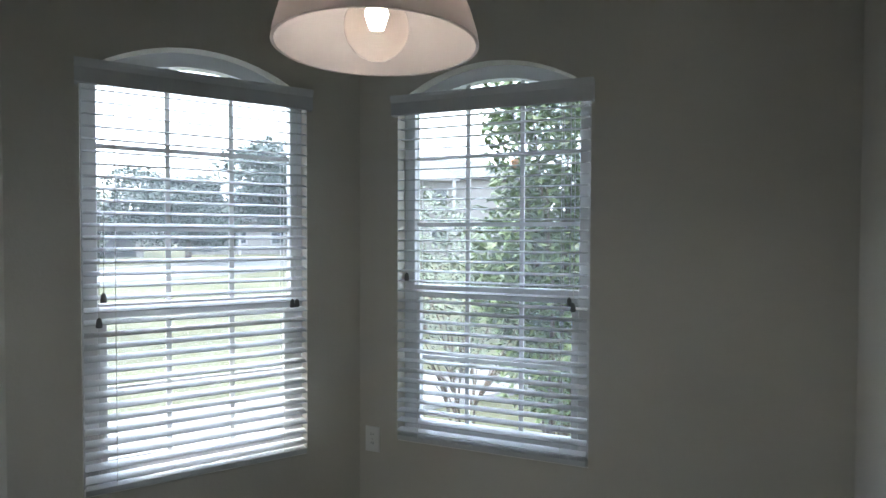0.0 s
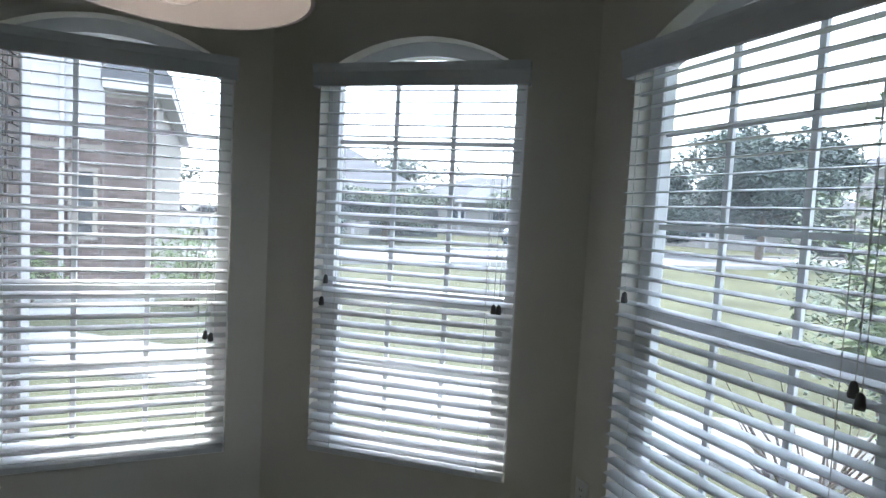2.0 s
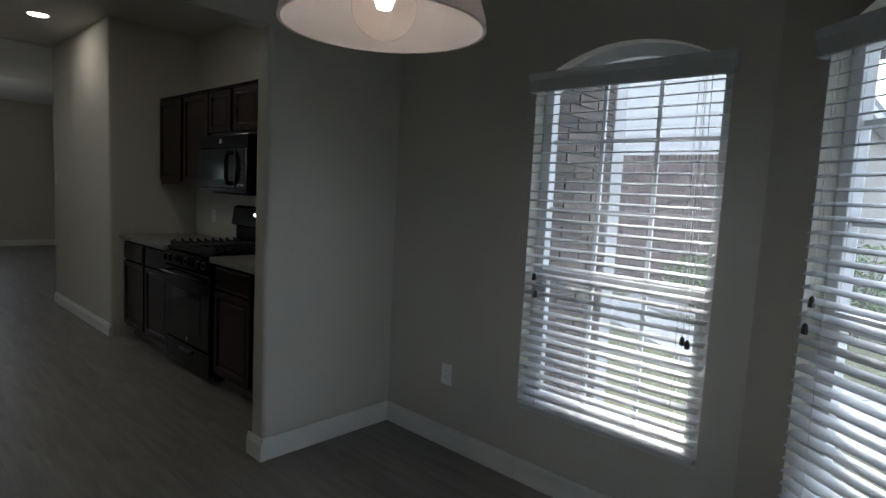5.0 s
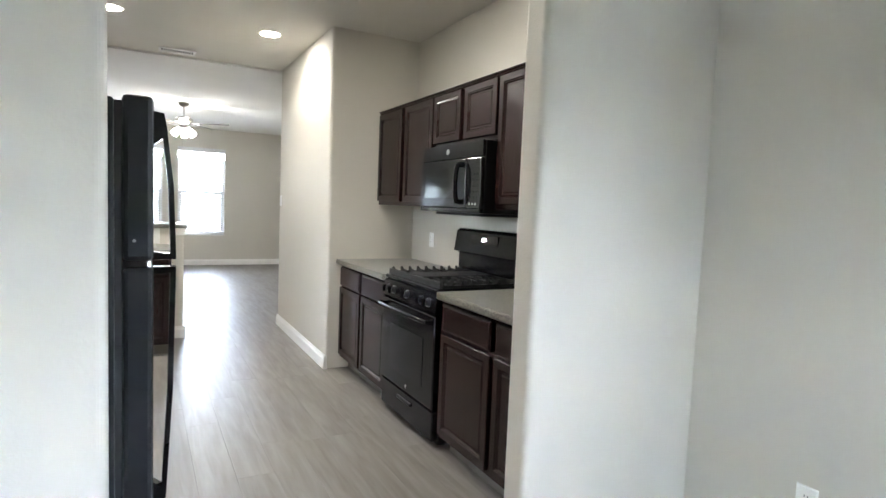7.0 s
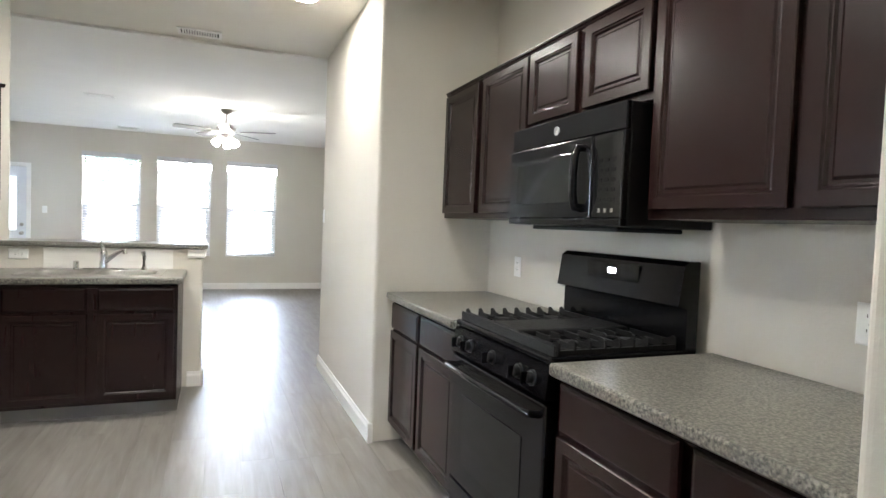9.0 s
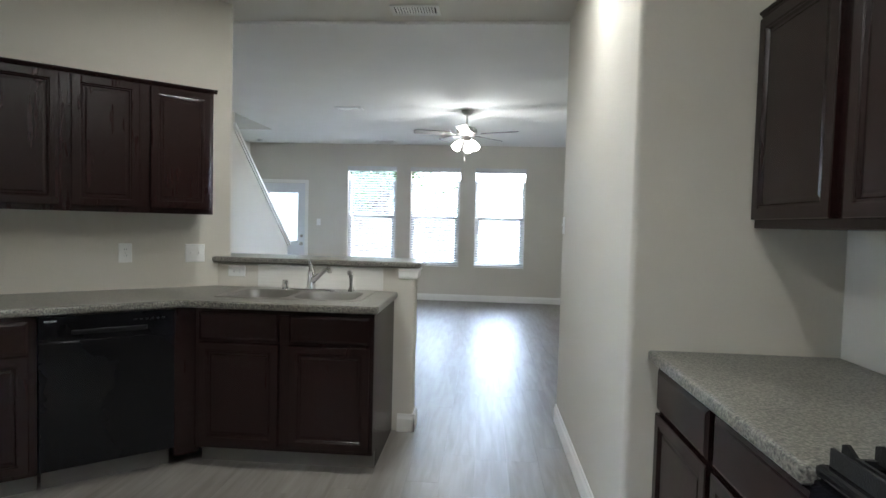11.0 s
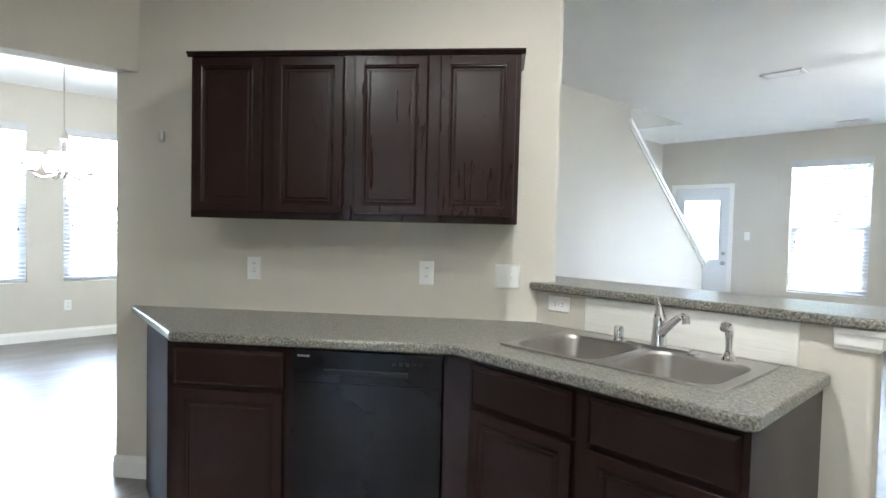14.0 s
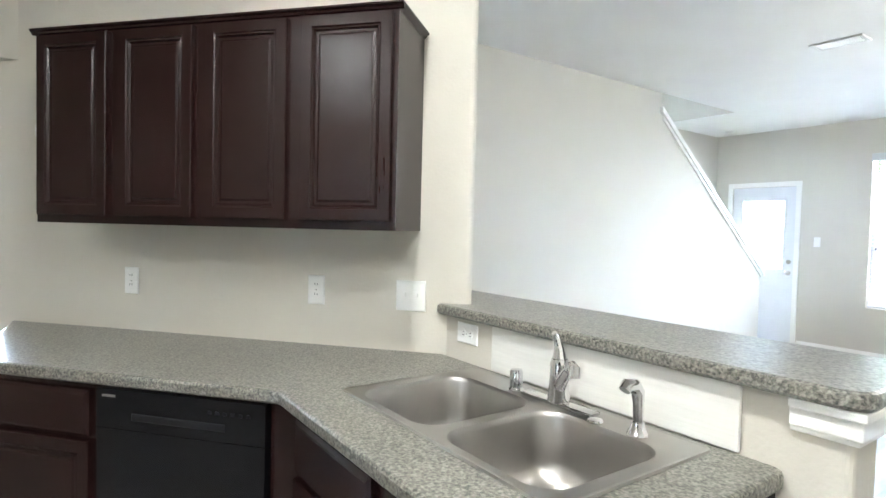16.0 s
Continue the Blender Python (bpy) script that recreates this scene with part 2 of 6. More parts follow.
def part(name, bm, mat, parent, label="", smooth=False):
    ob = link_mesh(name, bm, mat, smooth)
    ob.parent = parent
    return tagged(ob, label)


def thing(name, label, category, m=None, group="", kind=""):
    ob = new(name)
    ob.empty_display_size = 0.1
    if m is not None:
        ob.matrix_world = m
    return tagged(ob, label, category, group, kind)


def structure(name, bm, mat, label, category):
    return tagged(link_mesh(name, bm, mat), label, category, "", "structure")


def box(bm, x0, y0, z0, x1, y1, z1, bevel=0.0, seg=2):
    made = bmesh.ops.create_cube(bm, size=1.0)["verts"]
    for v in made:
        v.co = Vector(((x0 + x1) / 2 + v.co.x * (x1 - x0), (y0 + y1) / 2 + v.co.y * (y1 - y0), (z0 + z1) / 2 + v.co.z * (z1 - z0)))
    if bevel:
        edges = list({e for v in made for e in v.link_edges})
        bmesh.ops.bevel(bm, geom=edges, offset=bevel, segments=seg, affect='EDGES', profile=0.5)
    return bm


def boxes(*specs, bevel=0.0):
    bm = bmesh.new()
    for s in specs:
        box(bm, *s, bevel=bevel)
    return bm


def prism(bm, pts, h0, h1, frame_m=None):
    """A polygon pulled from h0 to h1 along z, then moved by frame_m."""
    a = [bm.verts.new((x, y, h0)) for x, y in pts]
    b = [bm.verts.new((x, y, h1)) for x, y in pts]
    n = len(pts)
    bm.faces.new(a[::-1])
    bm.faces.new(b)
    for i in range(n):
        bm.faces.new((a[i], a[(i + 1) % n], b[(i + 1) % n], b[i]))
    if frame_m is not None:
        for v in a + b:
            v.co = frame_m @ v.co
    return bm


def rounded(pts, radii, seg=5):
    """Round the corners of a plan polygon."""
    out = []
    n = len(pts)
    for i, p in enumerate(pts):
        r = radii[i] if hasattr(radii, "__len__") else radii
        p = Vector(p)
        if r <= 0:
            out.append(tuple(p))
            continue
        a, b = (Vector(pts[i - 1]) - p).normalized(), (Vector(pts[(i + 1) % n]) - p).normalized()
        half = a.angle(b) / 2
        t = r / math.tan(half)
        c = p + (a + b).normalized() * r / math.sin(half)
        s, e = p + a * t - c, p + b * t - c
        ang = s.angle_signed(e)
        for k in range(seg + 1):
            f = -ang * k / seg
            out.append((c.x + s.x * math.cos(f) - s.y * math.sin(f), c.y + s.x * math.sin(f) + s.y * math.cos(f)))
    return out


def lathe(bm, profile, seg=24, m=None):
    """Spin a profile of (radius, height) round z."""
    rings = []
    for r, z in profile:
        rings.append([bm.verts.new((r * math.cos(2 * math.pi * k / seg), r * math.sin(2 * math.pi * k / seg), z)) for k in range(seg)])
    for a, b in zip(rings, rings[1:]):
        for k in range(seg):
            bm.faces.new((a[k], a[(k + 1) % seg], b[(k + 1) % seg], b[k]))
    for ring, (r, z) in ((rings[0], profile[0]), (rings[-1], profile[-1])):
        if r > 1e-5 and profile[0] != profile[-1]:
            bm.faces.new(ring)
    if m is not None:
        for ring in rings:
            for v in ring:
                v.co = m @ v.co
    bmesh.ops.remove_doubles(bm, verts=bm.verts, dist=1e-6)
    return bm


def tube(bm, pts, radius, seg=8):
    """A round bar along a line of points; radius may be a list."""
    pts = [Vector(p) for p in pts]
    rings = []
    side = None
    for i, p in enumerate(pts):
        d = (pts[min(i + 1, len(pts) - 1)] - pts[max(i - 1, 0)]).normalized()
        if side is None:
            side = d.orthogonal().normalized()
        side = (side - d * side.dot(d)).normalized()
        up = d.cross(side)
        r = radius[i] if hasattr(radius, "__len__") else radius
        rings.append([bm.verts.new(p + (side * math.cos(2 * math.pi * k / seg) + up * math.sin(2 * math.pi * k / seg)) * r) for k in range(seg)])
    for a, b in zip(rings, rings[1:]):
        for k in range(seg):
            bm.faces.new((a[k], a[(k + 1) % seg], b[(k + 1) % seg], b[k]))
    bm.faces.new(rings[0][::-1])
    bm.faces.new(rings[-1])
    return bm


def wall_frame(origin, angle):
    """Local x along the wall, local y out of the room, z up."""
    return pose(origin[0], origin[1], 0, 0, 0, angle)


# ---- the plan ----
CEIL_K, CEIL_L = 2.765, 2.745
SILL, SPRING, APEX = 0.42, 1.945, 2.09
NOOK_R = 2.72
FAR_Y = -10.614
WALL_T = 0.14
BAY_A, BAY_B = (0.02, 2.182), (0.807, 3.215)
BAY_LEN = math.hypot(BAY_B[0] - BAY_A[0], BAY_B[1] - BAY_A[1])
BAY_ANGLE = math.degrees(math.atan2(BAY_B[1] - BAY_A[1], BAY_B[0] - BAY_A[0]))
# the diagonal kitchen wall: along (DA), into the wall (DN)
DA, DN = Vector((0.758, 0.652)), Vector((0.652, -0.758))
DIAG_C = 5.17
DIAG_ANGLE = math.degrees(math.atan2(DA.y, DA.x))


def diag(a, c):
    p = DA * a + DN * c
    return (p.x, p.y)


def arch_loop(u0, u1, sill, spring, apex, n=20):
    """The outline of an opening: square, or with a segmental arch on top."""
    if apex - spring < 1e-4:
        return [(u0, sill), (u1, sill), (u1, apex), (u0, apex)]
    c, half, rise = (u0 + u1) / 2, (u1 - u0) / 2, apex - spring
    rad = (half * half + rise * rise) / (2 * rise)
    arc = [u1 - (u1 - u0) * i / n for i in range(n + 1)]
    return [(u0, sill), (u1, sill)] + [(u, apex - rad + math.sqrt(rad * rad - (u - c) ** 2)) for u in arc]


def holed_wall(length, height, holes, t, m, z0=-0.25, start=0.0):
    """One connected wall with openings that go through it."""
    b = bmesh.new()
    loops = [[(start, z0), (length, z0), (length, height), (start, height)]] + holes
    sides = []
    for y in (0.0, t):
        rings, edges = [], []
        for lp in loops:
            ring = [b.verts.new(m @ Vector((u, y, z))) for u, z in lp]
            edges += [b.edges.new((ring[k], ring[(k + 1) % len(ring)])) for k in range(len(ring))]
            rings.append(ring)
        bmesh.ops.triangle_fill(b, edges=edges, use_beauty=True)
        sides.append(rings)
    for ra, rb in zip(*sides):
        for k in range(len(ra)):
            b.faces.new((ra[k], ra[(k + 1) % len(ra)], rb[(k + 1) % len(ra)], rb[k]))
    return b


# (u, z) drawn in a plane, pulled along the wall's local y
UPRIGHT = Matrix(((1, 0, 0, 0), (0, 0, 1, 0), (0, 1, 0, 0), (0, 0, 0, 1)))

# nook: west wall runs +y from the stub; out of the room is -x
F_W1 = wall_frame((0.02, 0.08), 90)
F_W2 = wall_frame(BAY_A, BAY_ANGLE)
F_W3 = wall_frame(BAY_B, 0)
W1_U = (1.165 - 0.08, 2.035 - 0.08)
W2_U = (BAY_LEN / 2 - 0.430, BAY_LEN / 2 + 0.402)
W3_U = (1.0 - BAY_B[0], 1.838 - BAY_B[0])
# local y of these frames points left of the run, which is out of the room
S1, S2, S3 = 0.372, 0.40, 0.44
bm = holed_wall(BAY_A[1] - 0.08, CEIL_K + 0.05, [arch_loop(*W1_U, S1, SPRING, APEX)], WALL_T, F_W1)
structure("wall_nook_west", bm, M_WALL, "greige painted drywall with an arched window opening", "wall")
bm = holed_wall(BAY_LEN, CEIL_K + 0.05, [arch_loop(*W2_U, S2, SPRING, APEX)], WALL_T, F_W2)
structure("wall_nook_bay", bm, M_WALL, "greige painted drywall with an arched window opening", "wall")
bm = holed_wall(NOOK_R - BAY_B[0] + WALL_T, CEIL_K + 0.05, [arch_loop(*W3_U, S3, SPRING, APEX)], WALL_T, F_W3)
structure("wall_nook_north", bm, M_WALL, "greige painted drywall with an arched window opening", "wall")
# small corner posts that close the bay outside
bm = bmesh.new()
tube(bm, [(-0.07, BAY_A[1] + 0.035, -0.25), (-0.07, BAY_A[1] + 0.035, CEIL_K)], 0.066, 10)
tube(bm, [(BAY_B[0] - 0.035, BAY_B[1] + 0.07, -0.25), (BAY_B[0] - 0.035, BAY_B[1] + 0.07, CEIL_K)], 0.066, 10)
structure("wall_bay_corners", bm, M_WALL, "outer corners of the painted bay wall", "wall")
structure("wall_nook_east", boxes((NOOK_R, -1.0, -0.25, NOOK_R + WALL_T, 3.215, CEIL_K + 0.05)), M_WALL, "greige painted drywall", "wall")

# the stub between nook and kitchen, the opening and its header
bm = bmesh.new()
prism(bm, rounded([(-0.09, 0.08), (0.87, 0.08), (0.87, 0.2), (-0.09, 0.2)], [0, 0.022, 0.022, 0]), -0.02, 2.17)
structure("wall_stub_west", bm, M_WALL, "greige drywall stub with rounded bullnose corners", "wall")
bm = bmesh.new()
prism(bm, rounded([(2.115, 0.08), (NOOK_R, 0.08), (NOOK_R, 0.2), (2.115, 0.2)], [0.022, 0, 0, 0.022]), -0.02, 2.17)
structure("wall_stub_east", bm, M_WALL, "greige drywall stub with rounded bullnose corners", "wall")
structure("wall_nook_header", boxes((-0.09, 0.08, 2.17, NOOK_R, 0.2, CEIL_K + 0.05)), M_WALL, "greige drywall header above the wide opening", "wall")

# kitchen west side
structure("wall_kitchen_west", boxes((-0.2, -2.75, -0.25, -0.05, 0.08, CEIL_K + 0.05)), M_WALL, "greige painted drywall behind the range", "wall")
bm = bmesh.new()
prism(bm, rounded([(-0.2, -2.75), (-0.2, -4.6), (0.705, -4.6), (0.705, -2.75)], [0, 0, 0.022, 0.022]), -0.02, CEIL_K + 0.05)
structure("wall_hall", bm, M_WALL, "greige drywall with rounded bullnose corners", "wall")

# diagonal kitchen wall, with its end at the bar, and the dining side
bm = bmesh.new()
prism(bm, rounded([diag(-0.60, DIAG_C), diag(-0.50, DIAG_C + 0.13), diag(1.765, DIAG_C + 0.13), diag(1.685, DIAG_C)], [0.02, 0, 0, 0.02]), -0.02, CEIL_K + 0.05)
structure("wall_kitchen_diagonal", bm, M_WALL, "greige drywall above the corner counter", "wall")
structure("wall_dining_header", boxes((4.555, -2.90, 2.117, 4.675, -1.25, CEIL_K + 0.05)), M_WALL, "greige drywall header above the dining opening", "wall")
structure("wall_kitchen_east", boxes((4.55, -1.25, -0.02, 4.67, 0.2, CEIL_K + 0.05)), M_WALL, "greige painted drywall", "wall")
structure("wall_kitchen_north", boxes((NOOK_R + WALL_T, 0.06, -0.02, 4.55, 0.2, CEIL_K + 0.05)), M_WALL, "greige painted drywall", "wall")

# half wall under the bar
bm = bmesh.new()
prism(bm, rounded([(1.68, -4.37), (3.25, -4.37), (3.08, -4.24), (1.68, -4.24)], [0.02, 0, 0, 0.02]), -0.02, 1.07)
structure("wall_half", bm, M_WALL, "greige half wall that carries the bar top", "wall")

# living room
F_FAR = wall_frame((5.55, FAR_Y), 180)
LW = [(2.82, 3.698), (1.684, 2.564), (0.536, 1.415)]
LZ = (0.606, 2.342)
holes = [[(5.55 - 5.26, 0.0), (5.55 - 4.47, 0.0), (5.55 - 4.47, 2.03), (5.55 - 5.26, 2.03)]] + [arch_loop(5.55 - b, 5.55 - a, *LZ, LZ[1]) for a, b in LW]
bm = holed_wall(6.3, CEIL_L + 0.05, holes, WALL_T, F_FAR)
structure("wall_living_south", bm, M_WALL, "greige painted wall with three windows and a door", "wall")
structure("wall_living_west", boxes((-0.75, FAR_Y, -0.25, -0.6, -4.6, CEIL_L + 0.05)), M_WALL, "greige painted drywall", "wall")
structure("wall_living_north", boxes((-0.75, -4.6, -0.25, -0.2, -4.45, CEIL_L + 0.05)), M_WALL, "greige painted drywall", "wall")
# the unseen gap above z 3.2 is added to let daylight into the stairwell
structure("wall_stairwell", boxes((5.5, FAR_Y, -0.25, 5.64, -3.2, 3.2), (5.5, FAR_Y, 3.2, 5.64, -6.6, 4.6), (5.5, -5.0, 3.2, 5.64, -3.2, 4.6), (5.5, -6.6, 4.4, 5.64, -5.0, 4.6)), M_WALL, "greige painted drywall beside the stairs", "wall")

# the stair wall with its sloping top
SX = 4.54
bm = bmesh.new()
prof = [(-3.45, -0.02), (-3.45, CEIL_L + 0.02), (-7.86, CEIL_L + 0.02), (-7.86, 2.55), (-9.92, 0.98), (-9.92, -0.02)]
prism(bm, [(y, z) for y, z in prof], 0, 0.12, Matrix(((0, 0, 1, SX), (1, 0, 0, 0), (0, 1, 0, 0), (0, 0, 0, 1))))
structure("wall_stairs", bm, M_WALL, "white painted stair wall with a sloping top edge", "wall")
bm = bmesh.new()
cap_m = Matrix(((0, 0, 1, SX), (1, 0, 0, 0), (0, 1, 0, 0), (0, 0, 0, 1)))
prism(bm, [(-7.82, 2.555), (-7.82, 2.61), (-9.96, 0.985), (-9.96, 0.93)], -0.035, 0.155, cap_m)
prism(bm, [(-7.86, 2.49), (-7.86, 2.545), (-9.93, 0.965), (-9.93, 0.91)], -0.018, 0.0, cap_m)
structure("trim_stair_cap", bm, M_TRIM, "white painted sloping cap on the stair wall", "trim")
bm = bmesh.new()
for i in range(14):
    y0 = -10.0 + 0.245 * i
    box(bm, SX + 0.12, y0, 0.0, 5.5, y0 + 0.26, 0.183 * (i + 1))
structure("stairs", bm, M_CEIL, "pale carpeted straight stairs behind the wall", "stairs")
structure("wall_stairwell_upper", boxes((4.54, -9.198, CEIL_L + 0.002, 5.5, -9.19, 4.6), (SX - 0.06, -9.2, CEIL_L + 0.06, SX + 0.06, -3.6, 4.6), (4.56, -3.6, 2.0, 5.5, -3.48, 4.6)), M_WALL, "greige drywall of the stairwell above", "wall")

# dining room
DX = 8.85
DINW = [(-4.15, -3.26), (-2.928, -2.04), (-1.7, -0.8)]
DZ = (0.643, 2.35)
F_DIN = wall_frame((DX, 0.2), -90)
bm = holed_wall(5.8, CEIL_K + 0.05, [arch_loop(0.2 - b, 0.2 - a, *DZ, DZ[1]) for a, b in DINW], WALL_T, F_DIN, -0.25, -0.14)
structure("wall_dining_east", bm, M_WALL, "greige painted wall with tall windows", "wall")
structure("wall_dining_north", boxes((4.67, 0.2, -0.25, DX, 0.34, CEIL_K + 0.05)), M_WALL, "greige painted drywall", "wall")
structure("wall_dining_south", boxes((5.64, -5.6, -0.25, DX, -5.46, CEIL_K + 0.05)), M_WALL, "greige painted drywall", "wall")

# eaves outside the nook
EAVE_Z = 2.36
bm = bmesh.new()
prism(bm, [(-0.14, 0.2), (-0.14, 2.22), (0.70, 3.355), (NOOK_R + 0.14, 3.355), (NOOK_R + 0.14, 3.9), (0.42, 3.9), (-0.68, 2.42), (-0.68, 0.2)], EAVE_Z, EAVE_Z + 0.2)
structure("eaves", bm, M_TRIM, "white boarded eaves outside the nook windows", "eaves")
# ceilings and slab
bm = bmesh.new()
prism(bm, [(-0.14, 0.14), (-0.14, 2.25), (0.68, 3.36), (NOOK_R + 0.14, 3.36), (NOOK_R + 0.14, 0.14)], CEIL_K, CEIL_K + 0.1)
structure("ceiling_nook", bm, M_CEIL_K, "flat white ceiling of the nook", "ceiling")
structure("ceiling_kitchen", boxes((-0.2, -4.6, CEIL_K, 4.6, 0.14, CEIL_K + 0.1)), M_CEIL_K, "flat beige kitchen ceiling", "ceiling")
structure("ceiling_dining", boxes((4.6, -5.6, CEIL_K, DX + 0.14, 0.34, CEIL_K + 0.1)), M_CEIL, "flat off-white dining room ceiling", "ceiling")
structure("ceiling_living", boxes((-0.75, FAR_Y - 0.14, CEIL_L, SX, -4.6, CEIL_L + 0.1), (SX, FAR_Y - 0.14, CEIL_L, 5.64, -9.2, CEIL_L + 0.1)), M_CEIL, "flat white living room ceiling", "ceiling")
structure("ceiling_stairwell", boxes((SX - 0.1, -9.3, 4.6, 5.64, -3.0, 4.7)), M_CEIL, "flat white ceiling over the stairs", "ceiling")
FLOOR = structure("floor", boxes((-0.7, FAR_Y - 0.1, -0.2, DX + 0.1, -4.5, -0.013), (-0.16, -4.5, -0.2, DX + 0.1, 0.16, -0.013), (-0.1, 0.16, -0.2, NOOK_R + 0.1, 2.15, -0.013), (0.80, 2.15, -0.2, NOOK_R + 0.1, 3.3, -0.013), (0.4, 2.15, -0.2, 0.80, 2.68, -0.013), (0.15, 2.15, -0.2, 0.4, 2.36, -0.013)), M_PLANK, "grey-beige oak vinyl plank floor", "floor")


def baseboard(p, q, h=0.115, t=0.016):
    """A white skirting along the wall from p to q; the room is on its right."""
    d = Vector((q[0] - p[0], q[1] - p[1]))
    m = wall_frame(p, math.degrees(math.atan2(d.y, d.x)))
    b = bmesh.new()
    sec = [(0.0, 0.0), (-t, 0.0), (-t, h * 0.72), (-t * 0.55, h * 0.86), (-t * 0.4, h), (0.0, h)]
    prism(b, sec, 0, d.length, m @ Matrix(((0, 0, 1, 0), (1, 0, 0, 0), (0, 1, 0, 0), (0, 0, 0, 1))))
    return structure("baseboard", b, M_TRIM, "white painted moulded baseboard", "baseboard")


baseboard((0.02, 0.2), BAY_A)
baseboard(BAY_A, BAY_B)
baseboard(BAY_B, (NOOK_R, 3.215))
baseboard((NOOK_R, 3.215), (NOOK_R, 0.2))
baseboard((0.87, 0.2), (0.0, 0.2))
baseboard((0.87, 0.064), (0.87, 0.216))
baseboard((NOOK_R, 0.2), (2.115, 0.2))
baseboard((2.115, 0.216), (2.115, 0.064))
baseboard((0.705, -4.6), (0.705, -2.734))
baseboard((0.721, -2.75), (0.69, -2.75))
baseboard((5.5, FAR_Y), (5.33, FAR_Y))
baseboard((4.40, FAR_Y), (-0.6, FAR_Y))
baseboard((-0.6, FAR_Y), (-0.6, -4.6))
baseboard((1.68, -4.224), (1.68, -4.386))
baseboard((1.78, -4.24), (1.664, -4.24))
baseboard((DX, 0.2), (DX, -5.46))
baseboard((SX, -3.6), (SX, -9.92))
baseboard(diag(1.69, DIAG_C), diag(1.49, DIAG_C))


# ---- windows and blinds ----
def window(n, m, u0, u1, sill, spring, apex, cols, rows_up, rows_low, label, t=WALL_T, arched=True):
    """A single-hung window in a wall opening, set near the outer face."""
    w = thing("window_%d" % n, label, "window", m, "", "structure")
    y0, y1 = t * 0.52, t * 0.92
    fr = 0.052
    c, half, rise = (u0 + u1) / 2, (u1 - u0) / 2, apex - spring

    def top(u, inset):
        if not arched:
            return apex - inset
        rad = (half * half + rise * rise) / (2 * rise)
        return apex - rad + math.sqrt(max(0, (rad - inset) ** 2 - (u - c) ** 2)) if abs(u - c) < rad - inset else spring

    b = boxes((u0, y0, sill, u0 + fr, y1, spring), (u1 - fr, y0, sill, u1, y1, spring), (u0 + fr, y0, sill, u1 - fr, y1, sill + 0.045), bevel=0.004)
    k = 18
    for i in range(k):
        ua, ub = u0 + (u1 - u0) * i / k, u0 + (u1 - u0) * (i + 1) / k
        lo_a, lo_b = max(spring - 0.02, top(ua, 0) - 0.055), max(spring - 0.02, top(ub, 0) - 0.055)
        if not arched:
            lo_a = lo_b = apex - fr
        prism(b, [(ua, lo_a), (ub, lo_b), (ub, top(ub, 0) + 0.004), (ua, top(ua, 0) + 0.004)], y0, y1, UPRIGHT)
    part("window_frame", b, M_VINYL, w)
    mid = sill + (SPRING - SILL) * 0.44 if arched else sill + (apex - sill) * 0.5
    ys0, ys1 = y0 + 0.008, y0 + 0.04
    part("meeting_rail", boxes((u0 + fr, ys0 - 0.012, mid - 0.028, u1 - fr, ys1, mid + 0.028), bevel=0.004), M_VINYL, w)
    part("lower_sash", boxes((u0 + fr, ys0 - 0.012, sill + 0.045, u0 + fr + 0.028, ys1 - 0.006, mid - 0.028), (u1 - fr - 0.028, ys0 - 0.012, sill + 0.045, u1 - fr, ys1 - 0.006, mid - 0.028),
                             (u0 + fr + 0.028, ys0 - 0.012, sill + 0.045, u1 - fr - 0.028, ys1 - 0.006, sill + 0.082), bevel=0.003), M_VINYL, w)
    g0, g1 = u0 + fr, u1 - fr
    ym = y0 + 0.03
    for i in range(1, cols):
        u = g0 + (g1 - g0) * i / cols
        part("muntin", boxes((u - 0.009, ym - 0.007, sill + 0.07, u + 0.009, ym + 0.007, min(top(u, fr * 0.6), apex - 0.02))), M_VINYL, w)
    for i in range(1, rows_low):
        z = sill + 0.06 + (mid - sill - 0.06) * i / rows_low
        part("muntin", boxes((g0, ym - 0.006, z - 0.009, g1, ym + 0.006, z + 0.009)), M_VINYL, w)
    for i in range(1, rows_up):
        z = mid + (apex - mid) * i / rows_up * (0.92 if arched else 1)
        part("muntin", boxes((g0, ym - 0.006, z - 0.009, g1, ym + 0.006, z + 0.009)), M_VINYL, w)
    pane_b = boxes((g0, ym + 0.011, mid, g1, ym + 0.014, spring + 0.0))
    if arched:
        for i in range(k):
            ua, ub = u0 + fr + (g1 - g0) * i / k, u0 + fr + (g1 - g0) * (i + 1) / k
            prism(pane_b, [(ua, spring), (ub, spring), (ub, top(ub, fr) + 0.01), (ua, top(ua, fr) + 0.01)], ym + 0.011, ym + 0.014, UPRIGHT)
    else:
        box(pane_b, g0, ym + 0.011, spring, g1, ym + 0.014, apex - 0.02)
    for nm, bb in (("pane", pane_b), ("pane", boxes((g0, ym + 0.011, sill + 0.05, g1, ym + 0.014, mid - 0.001)))):
        p = part(nm, bb, M_HAZED, w)
        p.visible_shadow = False
    part("window_sill", boxes((u0 + 0.001, 0.002, sill - 0.012, u1 - 0.001, y0 + 0.01, sill + 0.006), bevel=0.003), M_TRIM, w, "white sill")
    return w


